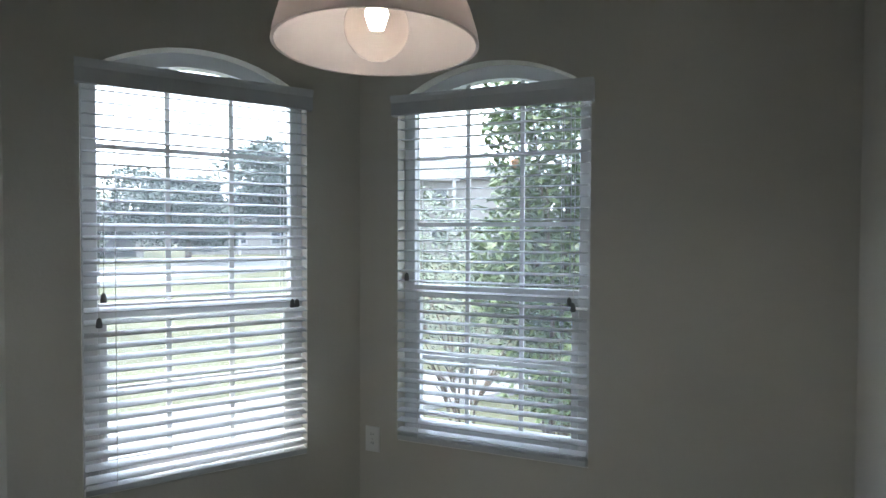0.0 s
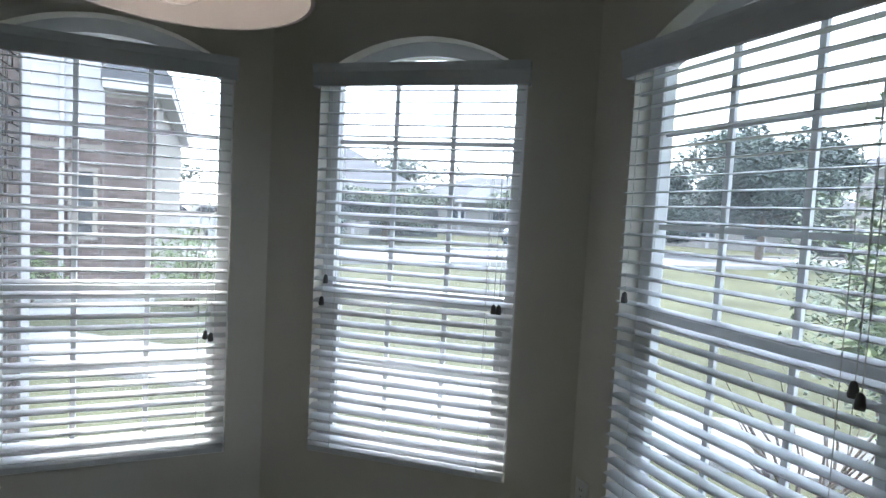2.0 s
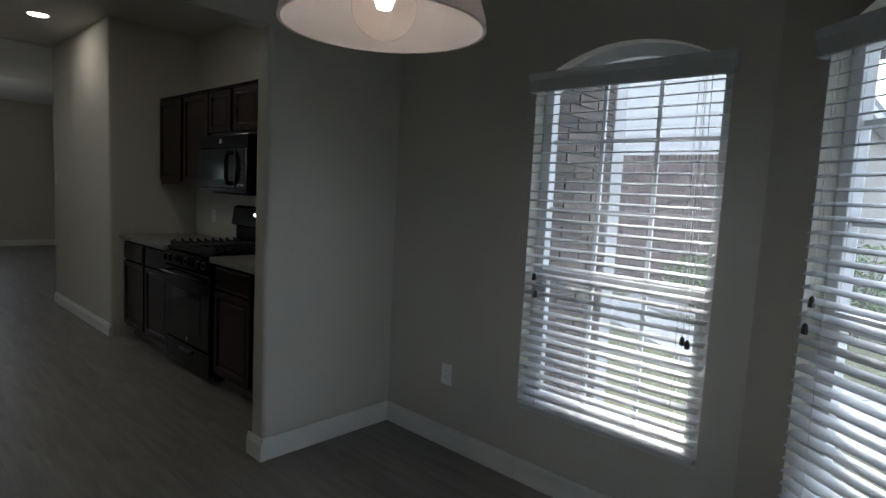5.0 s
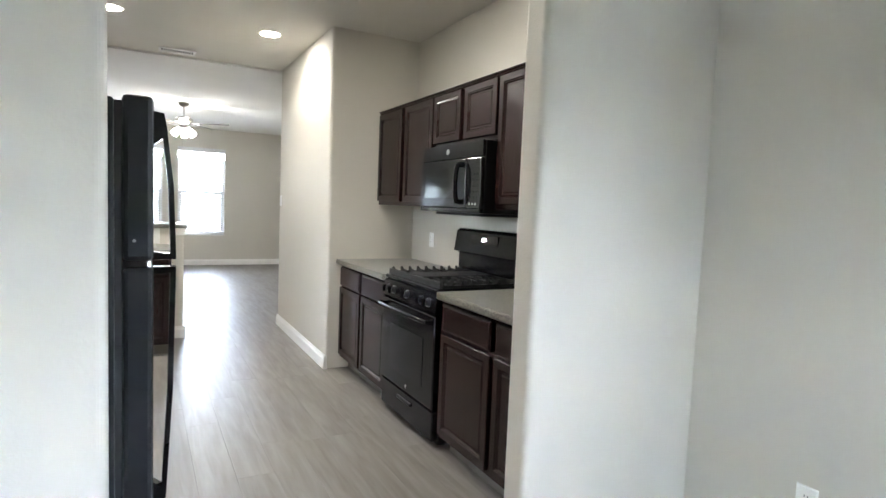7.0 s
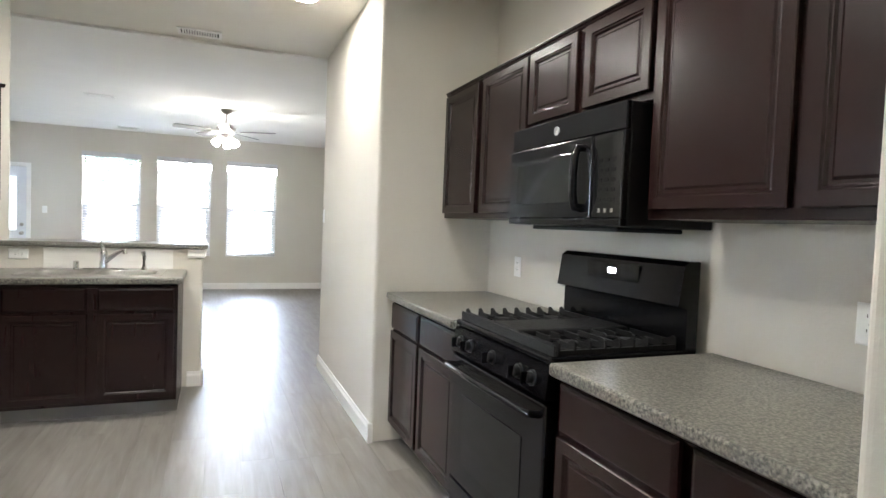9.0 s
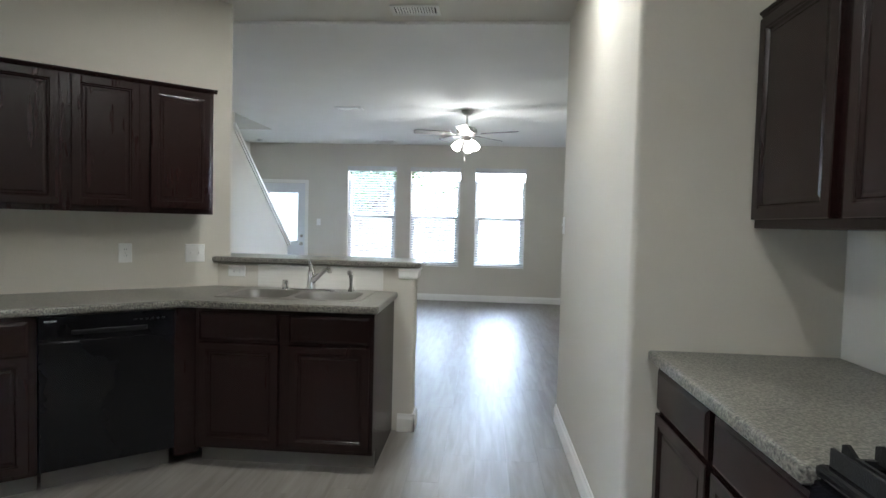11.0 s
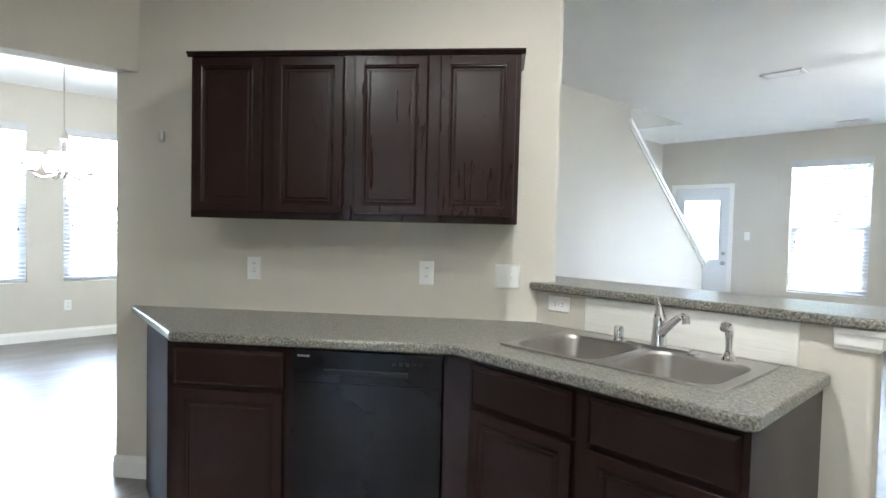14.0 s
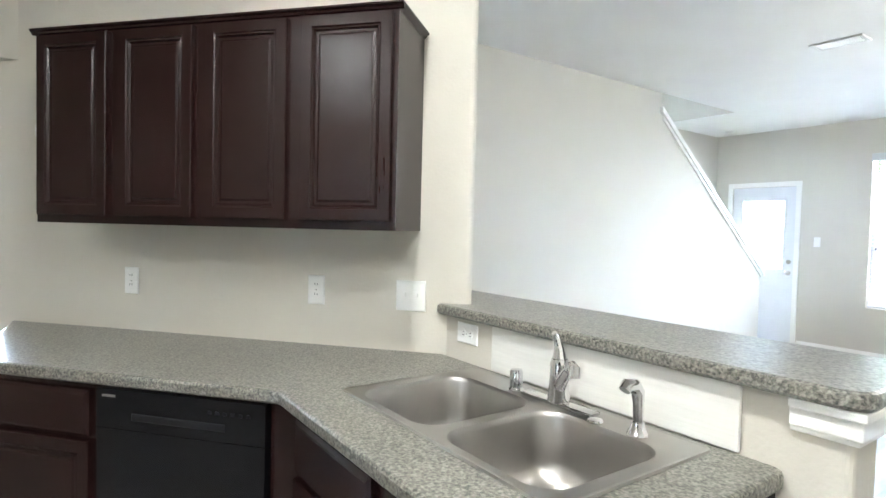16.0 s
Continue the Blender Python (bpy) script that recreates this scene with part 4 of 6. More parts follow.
def gas_range():
    w = thing("gas_range", "black freestanding gas range with cast iron grates", "gas range", pose(-0.05, (RANGE[0] + RANGE[1]) / 2, 0, 0, 0, 90))
    h = 0.377
    part("body", boxes((-h, -0.62, 0.03, h, -0.01, 0.895), bevel=0.006), M_BLACK, w)
    for sx in (-0.3, 0.3):
        for sy in (-0.55, -0.1):
            part("foot", lathe(bmesh.new(), [(0.02, 0.0), (0.02, 0.012), (0.012, 0.03), (0.0, 0.03)], 10, pose(sx, sy, 0)), M_BLACKM, w)
    b = boxes((-h, -0.655, 0.895, h, -0.06, 0.92), bevel=0.009)
    part("cooktop", b, M_BLACK, w)
    b = bmesh.new()
    prism(b, [(-0.62, 0.775), (-0.668, 0.785), (-0.655, 0.888), (-0.62, 0.895)], -h, h, Matrix(((0, 0, 1, 0), (1, 0, 0, 0), (0, 1, 0, 0), (0, 0, 0, 1))))
    panel = part("control_panel", b, M_BLACK, w)
    for kx in (-0.29, -0.2, 0.0, 0.2, 0.29):
        k = part("knob", lathe(bmesh.new(), [(0.027, 0.0), (0.027, 0.006), (0.021, 0.009), (0.02, 0.024), (0.017, 0.027), (0.0, 0.028)], 16, pose(kx, -0.662, 0.835, 84, 0, 0)), M_BLACKM, w, "", True)
        part("grip", boxes((kx - 0.005, -0.71, 0.815, kx + 0.005, -0.68, 0.857), bevel=0.002), M_BLACK, k)
    door = part("oven_door", boxes((-h + 0.003, -0.665, 0.235, h - 0.003, -0.62, 0.768), bevel=0.008), M_BLACK, w)
    part("oven_window", boxes((-0.24, -0.668, 0.33, 0.24, -0.664, 0.62), bevel=0.0015), M_BGLASS, door, "dark glass oven window")
    part("door_handle", tube(bmesh.new(), [(-0.34, -0.66, 0.725), (-0.34, -0.705, 0.735), (-0.3, -0.72, 0.738), (0, -0.725, 0.738), (0.3, -0.72, 0.738), (0.34, -0.705, 0.735), (0.34, -0.66, 0.725)], 0.0125, 10), M_BLACK, door, "", True)
    part("badge", lathe(bmesh.new(), [(0.011, 0.0), (0.010, 0.002), (0.0, 0.0025)], 14, pose(0.02, -0.6655, 0.27, 90)), M_SILVER, door, "small round silver badge")
    dr = part("storage_drawer", boxes((-h + 0.003, -0.66, 0.055, h - 0.003, -0.62, 0.226), bevel=0.008), M_BLACK, w)
    part("drawer_pull", boxes((-0.1, -0.672, 0.165, 0.1, -0.656, 0.185), bevel=0.006), M_BLACKM, dr)
    b = bmesh.new()
    rot = Matrix(((0, 0, 1, 0), (1, 0, 0, 0), (0, 1, 0, 0), (0, 0, 0, 1)))
    prism(b, [(-0.012, 0.89), (-0.062, 0.92), (-0.062, 1.06), (-0.105, 1.075), (-0.085, 1.215), (-0.06, 1.232), (-0.012, 1.232)], -h, h, rot)
    bg = part("backguard", b, M_BLACK, w)
    bg.matrix_basis = pose(0, -0.035, 0)
    part("display_panel", box(bmesh.new(), -0.16, -0.0968, 1.10, 0.16, -0.094, 1.20), M_BGLASS, bg)
    # clock: 6 54, as seven-segment digits (a top, b c right, d foot, e f left, g middle)
    for dx, segs in ((-0.021, "acdefg"), (-0.004, "acdfg"), (0.013, "bcfg")):
        b = bmesh.new()
        x0, x1, za, zm, zb, t = dx, dx + 0.0115, 1.160, 1.1705, 1.181, 0.0024
        bars = {"a": (x0, zb - t, x1, zb), "d": (x0, za, x1, za + t), "g": (x0, zm - t / 2, x1, zm + t / 2), "b": (x1 - t, zm, x1, zb), "c": (x1 - t, za, x1, zm), "e": (x0, za, x0 + t, zm), "f": (x0, zm, x0 + t, zb)}
        for k in segs:
            u0, v0, u1, v1 = bars[k]
            box(b, u0, -0.0985, v0, u1, -0.0965, v1)
        part("digit", b, M_DISPLAY, bg, "lit white clock digit")
    for sx in (-1, 1):
        xi, xo, xc = sx * 0.122, sx * 0.362, sx * 0.245
        y0, y1 = -0.615, -0.125
        b = boxes((min(xi, xi + sx * 0.01), y0, 0.921, max(xi, xi + sx * 0.01), y1, 0.937), (min(xo, xo - sx * 0.01), y0, 0.921, max(xo, xo - sx * 0.01), y1, 0.937))

        def blade(xa, xb, y, tip):
            """A cast blade on edge from xa to xb, with a raised tip at its outer end."""
            d = sx * 0.012
            top_b = [(xb - sx * 0.04, 0.953), (xb - sx * 0.014, 0.968), (xb, 0.962)] if tip else [(xb - d, 0.953), (xb, 0.945)]
            prism(b, [(xa, 0.932), (xa, 0.953)] + top_b + [(xb, 0.932)], y - 0.0035, y + 0.0035, UPRIGHT)

        for i in range(9):
            y = y0 + 0.004 + (y1 - y0 - 0.008) * i / 8
            if i % 4 == 0:
                blade(xi, xo, y, True)
            else:
                reach = 0.055 if i % 4 == 2 else 0.03
                blade(xi, xc - sx * reach, y, False)
                blade(xc + sx * reach, xo, y, True)
        for yb in (y0 + 0.125, y1 - 0.12):
            for dy in (-1, 1):
                tube(b, [(xc - sx * 0.03, yb + dy * 0.058, 0.944), (xc - sx * 0.012, yb + dy * 0.035, 0.944), (xc + sx * 0.012, yb + dy * 0.035, 0.944), (xc + sx * 0.03, yb + dy * 0.058, 0.944)], 0.005, 6)
        part("grate", b, M_IRON, w, "cast iron burner grate with raised blade tips")
        for cy in ((y0 * 3 + y1) / 4, (y0 + y1 * 3) / 4):
            part("burner", lathe(bmesh.new(), [(0.055, 0.918), (0.05, 0.926), (0.036, 0.928), (0.036, 0.938), (0.03, 0.941), (0.0, 0.942)], 20, pose(xc, cy, 0)), M_IRON, w, "", True)
    part("front_rail", boxes((-0.365, -0.634, 0.919, 0.365, -0.626, 0.955), bevel=0.002), M_IRON, w)
    part("griddle", boxes((-0.11, -0.62, 0.925, 0.11, -0.12, 0.957), bevel=0.012), M_IRON, w, "flat dark griddle plate between the grates")
    return w


gas_range()


def microwave():
    w = thing("microwave", "black over-the-range microwave below a wall cabinet", "microwave", pose(-0.05, (RANGE[0] + RANGE[1]) / 2, 0, 0, 0, 90))
    h = 0.379
    part("body", boxes((-h, -0.385, 1.345, h, -0.004, 1.762), bevel=0.005), M_BLACKM, w)
    part("vent_band", boxes((-h, -0.405, 1.668, h, -0.386, 1.762), bevel=0.004), M_BLACK, w)
    d = part("door", boxes((-h, -0.415, 1.372, 0.215, -0.386, 1.664), bevel=0.006), M_BLACK, w)
    part("window", boxes((-0.31, -0.4175, 1.43, 0.115, -0.4145, 1.615), bevel=0.001), M_BGLASS, d, "dark reflective glass window")
    part("handle", tube(bmesh.new(), [(0.165, -0.41, 1.63), (0.165, -0.445, 1.625), (0.168, -0.456, 1.59), (0.17, -0.46, 1.52), (0.168, -0.456, 1.45), (0.165, -0.445, 1.412), (0.165, -0.41, 1.408)], [0.017, 0.017, 0.015, 0.014, 0.015, 0.017, 0.017], 12), M_BLACK, d, "", True)
    c = part("control_panel", boxes((0.219, -0.412, 1.372, h, -0.386, 1.664), bevel=0.005), M_BGLASS, w)
    for r in range(5):
        for k in range(3):
            part("key", box(bmesh.new(), 0.25 + k * 0.036, -0.4135, 1.43 + r * 0.034, 0.272 + k * 0.036, -0.4118, 1.442 + r * 0.034), M_BLACK, c)
    for k in range(3):
        part("key_mark", box(bmesh.new(), 0.258 + k * 0.034, -0.4135, 1.392, 0.272 + k * 0.034, -0.4118, 1.406), M_SILVER, c, "small pale key mark")
    part("bottom_rail", boxes((-h, -0.414, 1.347, h, -0.386, 1.371), bevel=0.003), M_BLACK, w)
    part("underside", boxes((-0.26, -0.36, 1.327, 0.3, -0.06, 1.344), bevel=0.006), M_BLACKM, w, "dark grease filter tray")
    part("badge", lathe(bmesh.new(), [(0.019, 0.0), (0.018, 0.003), (0.0, 0.004)], 18, pose(-0.03, -0.405, 1.715, 90)), M_SILVER, w, "round silver badge")
    return w


microwave()


def fridge():
    """Top-freezer fridge; front towards -x, handles on the side of the nook."""
    w = thing("refrigerator", "black top-freezer refrigerator with long flat handles", "refrigerator", pose(NOOK_R - 0.072, -0.292, 0, 0, 0, -90))
    h = 0.36
    part("body", boxes((-h, -0.545, 0.03, h, 0.0, 1.618), bevel=0.008), M_BLACKM, w)
    part("door_gasket", boxes((-h + 0.012, -0.562, 0.1, h - 0.012, -0.545, 1.612)), M_TYRE, w, "dark rubber door gasket")
    for sx in (-0.3, 0.3):
        part("foot", lathe(bmesh.new(), [(0.025, 0.0), (0.025, 0.02), (0.015, 0.035), (0.0, 0.035)], 10, pose(sx, -0.5, 0)), M_BLACKM, w)
    f = part("freezer_door", boxes((-h, -0.635, 1.2, h, -0.562, 1.63), bevel=0.014), M_BLACKM, w)
    d = part("fridge_door", boxes((-h, -0.635, 0.09, h, -0.562, 1.186), bevel=0.014), M_BLACKM, w)
    hx = -h + 0.03
    side = Matrix(((0, 0, 1, 0), (1, 0, 0, 0), (0, 1, 0, 0), (0, 0, 0, 1)))
    for door, z0, z1 in ((f, 1.203, 1.592), (d, 1.183, 0.5)):
        k = 1 if z1 > z0 else -1
        b = bmesh.new()
        # foot at the door gap, bowed bar, long block at the other end
        prism(b, [(-0.634, z0), (-0.69, z0), (-0.69, z0 + k * 0.014), (-0.634, z0 + k * 0.02)], hx, hx + 0.034, side)
        prism(b, [(-0.69, z0), (-0.69, z0 + k * 0.02), (-0.684, (z0 + z1) / 2), (-0.668, z1 - k * 0.05), (-0.656, z1 - k * 0.05), (-0.670, (z0 + z1) / 2), (-0.676, z0 + k * 0.02), (-0.676, z0)], hx + 0.002, hx + 0.032, side)
        prism(b, [(-0.634, z1 - k * 0.085), (-0.662, z1 - k * 0.062), (-0.669, z1 - k * 0.05), (-0.660, z1), (-0.634, z1 + k * 0.004)], hx, hx + 0.034, side)
        part("handle", b, M_BLACK, door, "long flat black handle")
    part("hinge_cover", boxes((h - 0.09, -0.6, 1.63, h - 0.01, -0.5, 1.648), bevel=0.006), M_BLACKM, w)
    part("hinge_pin", lathe(bmesh.new(), [(0.008, 1.186), (0.008, 1.2)], 10, pose(h - 0.03, -0.6, 0)), M_SILVER, w)
    part("door_lock", lathe(bmesh.new(), [(0.0045, 0.0), (0.004, 0.002), (0.0, 0.002)], 10, pose(-h + 0.0005, -0.59, 1.255, 0, -90, 0)), M_NICKEL, f, "small key lock")
    part("kick_grille", boxes((-h + 0.01, -0.575, 0.03, h - 0.01, -0.555, 0.085), bevel=0.003), M_BLACKM, w)
    return w


fridge()


def dishwasher():
    w = thing("dishwasher", "black built-in dishwasher under the worktop", "dishwasher", KD @ pose(-0.19, 0, 0))
    h = 0.297
    part("body", boxes((-h, -0.56, 0.1, h, -0.02, 0.87)), M_BLACKM, w)
    d = part("door", boxes((-h, -0.622, 0.115, h, -0.56, 0.7405), bevel=0.002), M_BLACK, w)
    c = part("control_panel", boxes((-h, -0.622, 0.7415, h, -0.56, 0.866), bevel=0.002), M_BLACK, w)
    part("pocket_handle", boxes((-0.165, -0.6255, 0.772, 0.165, -0.614, 0.796), bevel=0.004), M_BLACKM, c, "recessed black bar handle")
    part("badge", box(bmesh.new(), -0.275, -0.6235, 0.84, -0.225, -0.6215, 0.848), M_SILVER, c, "thin silver name bar")
    for k in range(6):
        part("button", boxes((0.105 + k * 0.026, -0.6245, 0.822, 0.118 + k * 0.026, -0.6215, 0.832), bevel=0.001), M_BLACKM, c)
    part("toe_panel", boxes((-h + 0.01, -0.53, 0.0, h - 0.01, -0.5, 0.1)), M_TOE, w, "pale recessed toe kick board")
    return w


dishwasher()


def plate_base(m, w, h, name, label, cat):
    o = thing(name, label, cat, m)
    b = bmesh.new()
    steps = [(0.0, 0.0), (0.0, -0.003), (0.004, -0.0062)]
    rings = []
    for ins, y in steps:
        rings.append([b.verts.new((x, y, z)) for x, z in ((-w / 2 + ins, -h / 2 + ins), (w / 2 - ins, -h / 2 + ins), (w / 2 - ins, h / 2 - ins), (-w / 2 + ins, h / 2 - ins))])
    for a, c in zip(rings, rings[1:]):
        for k in range(4):
            b.faces.new((a[k], a[(k + 1) % 4], c[(k + 1) % 4], c[k]))
    b.faces.new(rings[-1])
    b.faces.new(rings[0][::-1])
    part("cover_plate", b, M_PLASTIC, o)
    return o


def outlet(m, flat=False):
    """A duplex outlet; flat: lying on its side."""
    o = plate_base(m @ (pose(0, 0, 0, 0, 90, 0) if flat else Matrix()), 0.072, 0.116, "wall_outlet", "white duplex wall outlet with a cover plate", "outlet")
    for s in (-0.02, 0.02):
        r = part("receptacle", lathe(bmesh.new(), [(0.0165, 0.0), (0.0165, 0.0015), (0.0, 0.0018)], 16, pose(0, -0.0062, s, 90)), M_PLASTIC, o)
        for x in (-0.006, 0.005):
            part("slot", box(bmesh.new(), x, -0.0085, s - 0.001, x + 0.0022, -0.0078, s + 0.008), M_DARK, r)
    part("screw", lathe(bmesh.new(), [(0.003, 0), (0.002, 0.001), (0.0, 0.001)], 8, pose(0, -0.0062, 0, 90)), M_SILVER, o)
    return o


def switch(m, gangs=1):
    o = plate_base(m, 0.072 + 0.046 * (gangs - 1), 0.116, "light_switch", "white wall switch plate with %s" % ("one toggle" if gangs == 1 else "two toggles"), "light switch")
    for g in range(gangs):
        x = (g - (gangs - 1) / 2) * 0.046
        part("toggle", boxes((x - 0.005, -0.016, -0.006, x + 0.005, -0.006, 0.012), bevel=0.002), M_PLASTIC, o)
    return o


outlet(F_W1 @ pose(0.683 - 0.08, 0, 0.41))
outlet(F_W3 @ pose(0.875 - BAY_B[0], 0, 0.43))
outlet(KD @ pose(-(4.077 * DA.x - 3.312 * DA.y), 0, 1.131))
outlet(KD @ pose(-(3.388 * DA.x - 3.866 * DA.y), 0, 1.134))
switch(KD @ pose(-(3.107 * DA.x - 4.146 * DA.y), 0, 1.13), 2)
outlet(KS @ pose(3.0 - 2.868, 0, 1.015), True)
outlet(F_DIN @ pose(3.5, 0, 0.38))
outlet(KW @ pose(-2.37, 0, 1.103))
outlet(KW @ pose(-0.45, 0, 1.103))
switch(wall_frame((0.705, -4.52), 90) @ pose(0, 0, 1.37))
switch(wall_frame((4.22, FAR_Y), 180) @ pose(0, 0, 1.34))
sens = thing("wall_sensor", "small rounded white sensor on the wall", "sensor", KD @ pose(-1.43, 0, 1.79))
part("housing", boxes((-0.015, -0.024, -0.03, 0.015, -0.001, 0.03), bevel=0.011), M_PLASTIC, sens)


# ---- lamps ----
def pendant():
    w = thing("pendant_lamp", "frosted glass bowl pendant with a lit globe bulb", "pendant lamp", pose(1.595, 1.895, 0))
    z = 1.715
    prof_o = [(0.193, z), (0.190, z + 0.02), (0.178, z + 0.06), (0.155, z + 0.115), (0.12, z + 0.165), (0.075, z + 0.20), (0.035, z + 0.215)]
    prof_i = [(r - 0.006 if r > 0.05 else r - 0.004, zz - (0.0 if i == 0 else 0.005)) for i, (r, zz) in enumerate(prof_o)][::-1]
    part("shade", lathe(bmesh.new(), prof_o + prof_i + [(0.193, z)], 48), M_FROST, w, "pinkish frosted glass shade", True)
    part("socket", lathe(bmesh.new(), [(0.0, z + 0.26), (0.02, z + 0.255), (0.034, z + 0.22), (0.034, z + 0.205), (0.022, z + 0.2), (0.022, z + 0.155), (0.0, z + 0.155)], 20), M_NICKEL, w, "brushed nickel socket", True)
    bulb = part("bulb", lathe(bmesh.new(), [(0.018, z + 0.158), (0.022, z + 0.11)] + [(0.062 * math.sin(a), z + 0.038 + 0.062 * math.cos(a)) for a in [0.4 + (math.pi - 0.4) * k / 14 for k in range(15)]], 28), M_GLOBE, w, "clear globe bulb", True)
    bulb.visible_shadow = False
    part("filament", lathe(bmesh.new(), [(0.0, z + 0.085), (0.012, z + 0.08), (0.02, z + 0.06), (0.012, z + 0.036), (0.0, z + 0.032)], 14), M_BULB, bulb, "glowing filament", True)
    part("rod", tube(bmesh.new(), [(0, 0, z + 0.255), (0, 0, CEIL_K - 0.03)], 0.006, 8), M_NICKEL, w)
    part("canopy", lathe(bmesh.new(), [(0.0, CEIL_K - 0.035), (0.02, CEIL_K - 0.035), (0.05, CEIL_K - 0.02), (0.062, CEIL_K - 0.001), (0.0, CEIL_K - 0.001)], 24), M_NICKEL, w, "", True)
    return w


pendant()


def downlight(x, y, z):
    w = thing("downlight", "lit round recessed ceiling downlight with white trim", "ceiling light", pose(x, y, z), "kitchen downlights")
    part("trim_ring", lathe(bmesh.new(), [(0.075, -0.006), (0.083, -0.006), (0.092, -0.001), (0.075, -0.001), (0.075, -0.006)], 28), M_TRIM, w, "", True)
    part("lens", lathe(bmesh.new(), [(0.0, -0.004), (0.074, -0.004), (0.074, -0.001), (0.0, -0.001)], 28), M_CAN_LIGHT, w, "lit white lens")
    l = bpy.data.lights.new("downlight_beam", 'AREA')
    l.shape, l.size, l.energy, l.color = 'DISK', 0.14, 0.1, (1.0, 0.98, 0.95)
    new("downlight_beam", l).matrix_world = pose(x, y, z - 0.008)
    return w


for x, y in ((1.09, -3.27), (2.25, -3.30), (1.02, -1.0), (2.18, -1.10)):
    downlight(x, y, CEIL_K)


def vent(x, y, z, w_, d_, slats, rot=0):
    o = thing("ceiling_vent", "white slatted ceiling air vent", "air vent", pose(x, y, z, 0, 0, rot))
    b = boxes((-w_ / 2, -d_ / 2, -0.012, w_ / 2, -d_ / 2 + 0.022, -0.001), (-w_ / 2, d_ / 2 - 0.022, -0.012, w_ / 2, d_ / 2, -0.001), (-w_ / 2, -d_ / 2 + 0.022, -0.012, -w_ / 2 + 0.022, d_ / 2 - 0.022, -0.001), (w_ / 2 - 0.022, -d_ / 2 + 0.022, -0.012, w_ / 2, d_ / 2 - 0.022, -0.001))
    part("frame", b, M_VENT, o)
    part("backing", boxes((-w_ / 2 + 0.02, -d_ / 2 + 0.02, -0.003, w_ / 2 - 0.02, d_ / 2 - 0.02, -0.001)), M_DARK, o)
    for i in range(slats):
        xx = -w_ / 2 + 0.03 + (w_ - 0.06) * (i + 0.5) / slats
        b = boxes((-0.007, -d_ / 2 + 0.022, -0.001, 0.007, d_ / 2 - 0.022, 0.001))
        s = part("slat", b, M_VENT, o)
        s.matrix_basis = pose(xx, 0, -0.008, 0, 38, 0)
    return o


vent(1.74, -4.38, CEIL_K, 0.32, 0.17, 14)
vent(2.93, -7.48, CEIL_L, 0.32, 0.17, 14)
vent(2.96, -10.2, CEIL_L, 0.30, 0.15, 12)
sm = thing("smoke_detector", "round white smoke detector on the ceiling", "smoke detector", pose(5.15, -10.25, CEIL_L))
part("housing", lathe(bmesh.new(), [(0.0, -0.035), (0.045, -0.034), (0.06, -0.02), (0.065, -0.001), (0.0, -0.001)], 24), M_PLASTIC, sm, "", True)


def ceiling_fan():
    x, y = 1.49, -7.56
    w = thing("ceiling_fan", "brushed nickel ceiling fan with five grey blades and lit lamps", "ceiling fan", pose(x, y, 0))
    z = CEIL_L
    part("canopy", lathe(bmesh.new(), [(0.0, z - 0.001), (0.07, z - 0.001), (0.065, z - 0.03), (0.03, z - 0.06), (0.0, z - 0.06)], 24), M_NICKEL, w, "", True)
    part("downrod", tube(bmesh.new(), [(0, 0, z - 0.05), (0, 0, z - 0.2)], 0.012, 10), M_NICKEL, w)
    part("motor", lathe(bmesh.new(), [(0.0, z - 0.185), (0.04, z - 0.19), (0.10, z - 0.205), (0.128, z - 0.235), (0.128, z - 0.27), (0.10, z - 0.30), (0.05, z - 0.32), (0.0, z - 0.32)], 32), M_NICKEL, w, "", True)
    for k in range(5):
        a = math.degrees(2 * math.pi * k / 5) + 14
        b = bmesh.new()
        prism(b, rounded([(0.2, -0.055), (0.65, -0.065), (0.65, 0.065), (0.2, 0.055)], [0.02, 0.04, 0.04, 0.02]), -0.004, 0.004)
        bl = part("blade", b, M_BLADE, w, "dark grey wooden blade")
        bl.matrix_basis = pose(0, 0, z - 0.285, 0, 0, a) @ pose(0, 0, 0, 12, 0, 0)
        br = part("blade_arm", boxes((0.09, -0.018, -0.006, 0.26, 0.018, 0.0), bevel=0.002), M_NICKEL, w)
        br.matrix_basis = pose(0, 0, z - 0.29, 0, 0, a) @ pose(0, 0, 0, 12, 0, 0)
    part("light_fitter", lathe(bmesh.new(), [(0.05, z - 0.315), (0.06, z - 0.34), (0.055, z - 0.375), (0.02, z - 0.39), (0.0, z - 0.39)], 24), M_NICKEL, w, "", True)
    for k in range(3):
        a = 2 * math.pi * k / 3 + 0.4
        m = pose(0.085 * math.cos(a), 0.085 * math.sin(a), z - 0.385, 0, 0, math.degrees(a)) @ pose(0, 0, 0, 0, -38, 0)
        part("lamp_shade", lathe(bmesh.new(), [(0.02, 0.02), (0.027, 0.0), (0.046, -0.05), (0.053, -0.085), (0.048, -0.108), (0.0, -0.112)], 20, m), M_FAN_LIGHT, w, "lit frosted glass lamp shade", True)
    part("pull_chain", tube(bmesh.new(), [(0.02, 0, z - 0.39), (0.02, 0, z - 0.62)], 0.002, 5), M_NICKEL, w)
    l = bpy.data.lights.new("fan_lamp", 'POINT')
    l.energy, l.shadow_soft_size, l.color = 0.95, 0.14, (1.0, 0.97, 0.92)
    new("fan_lamp", l).matrix_world = pose(x, y, z - 0.6)


ceiling_fan()


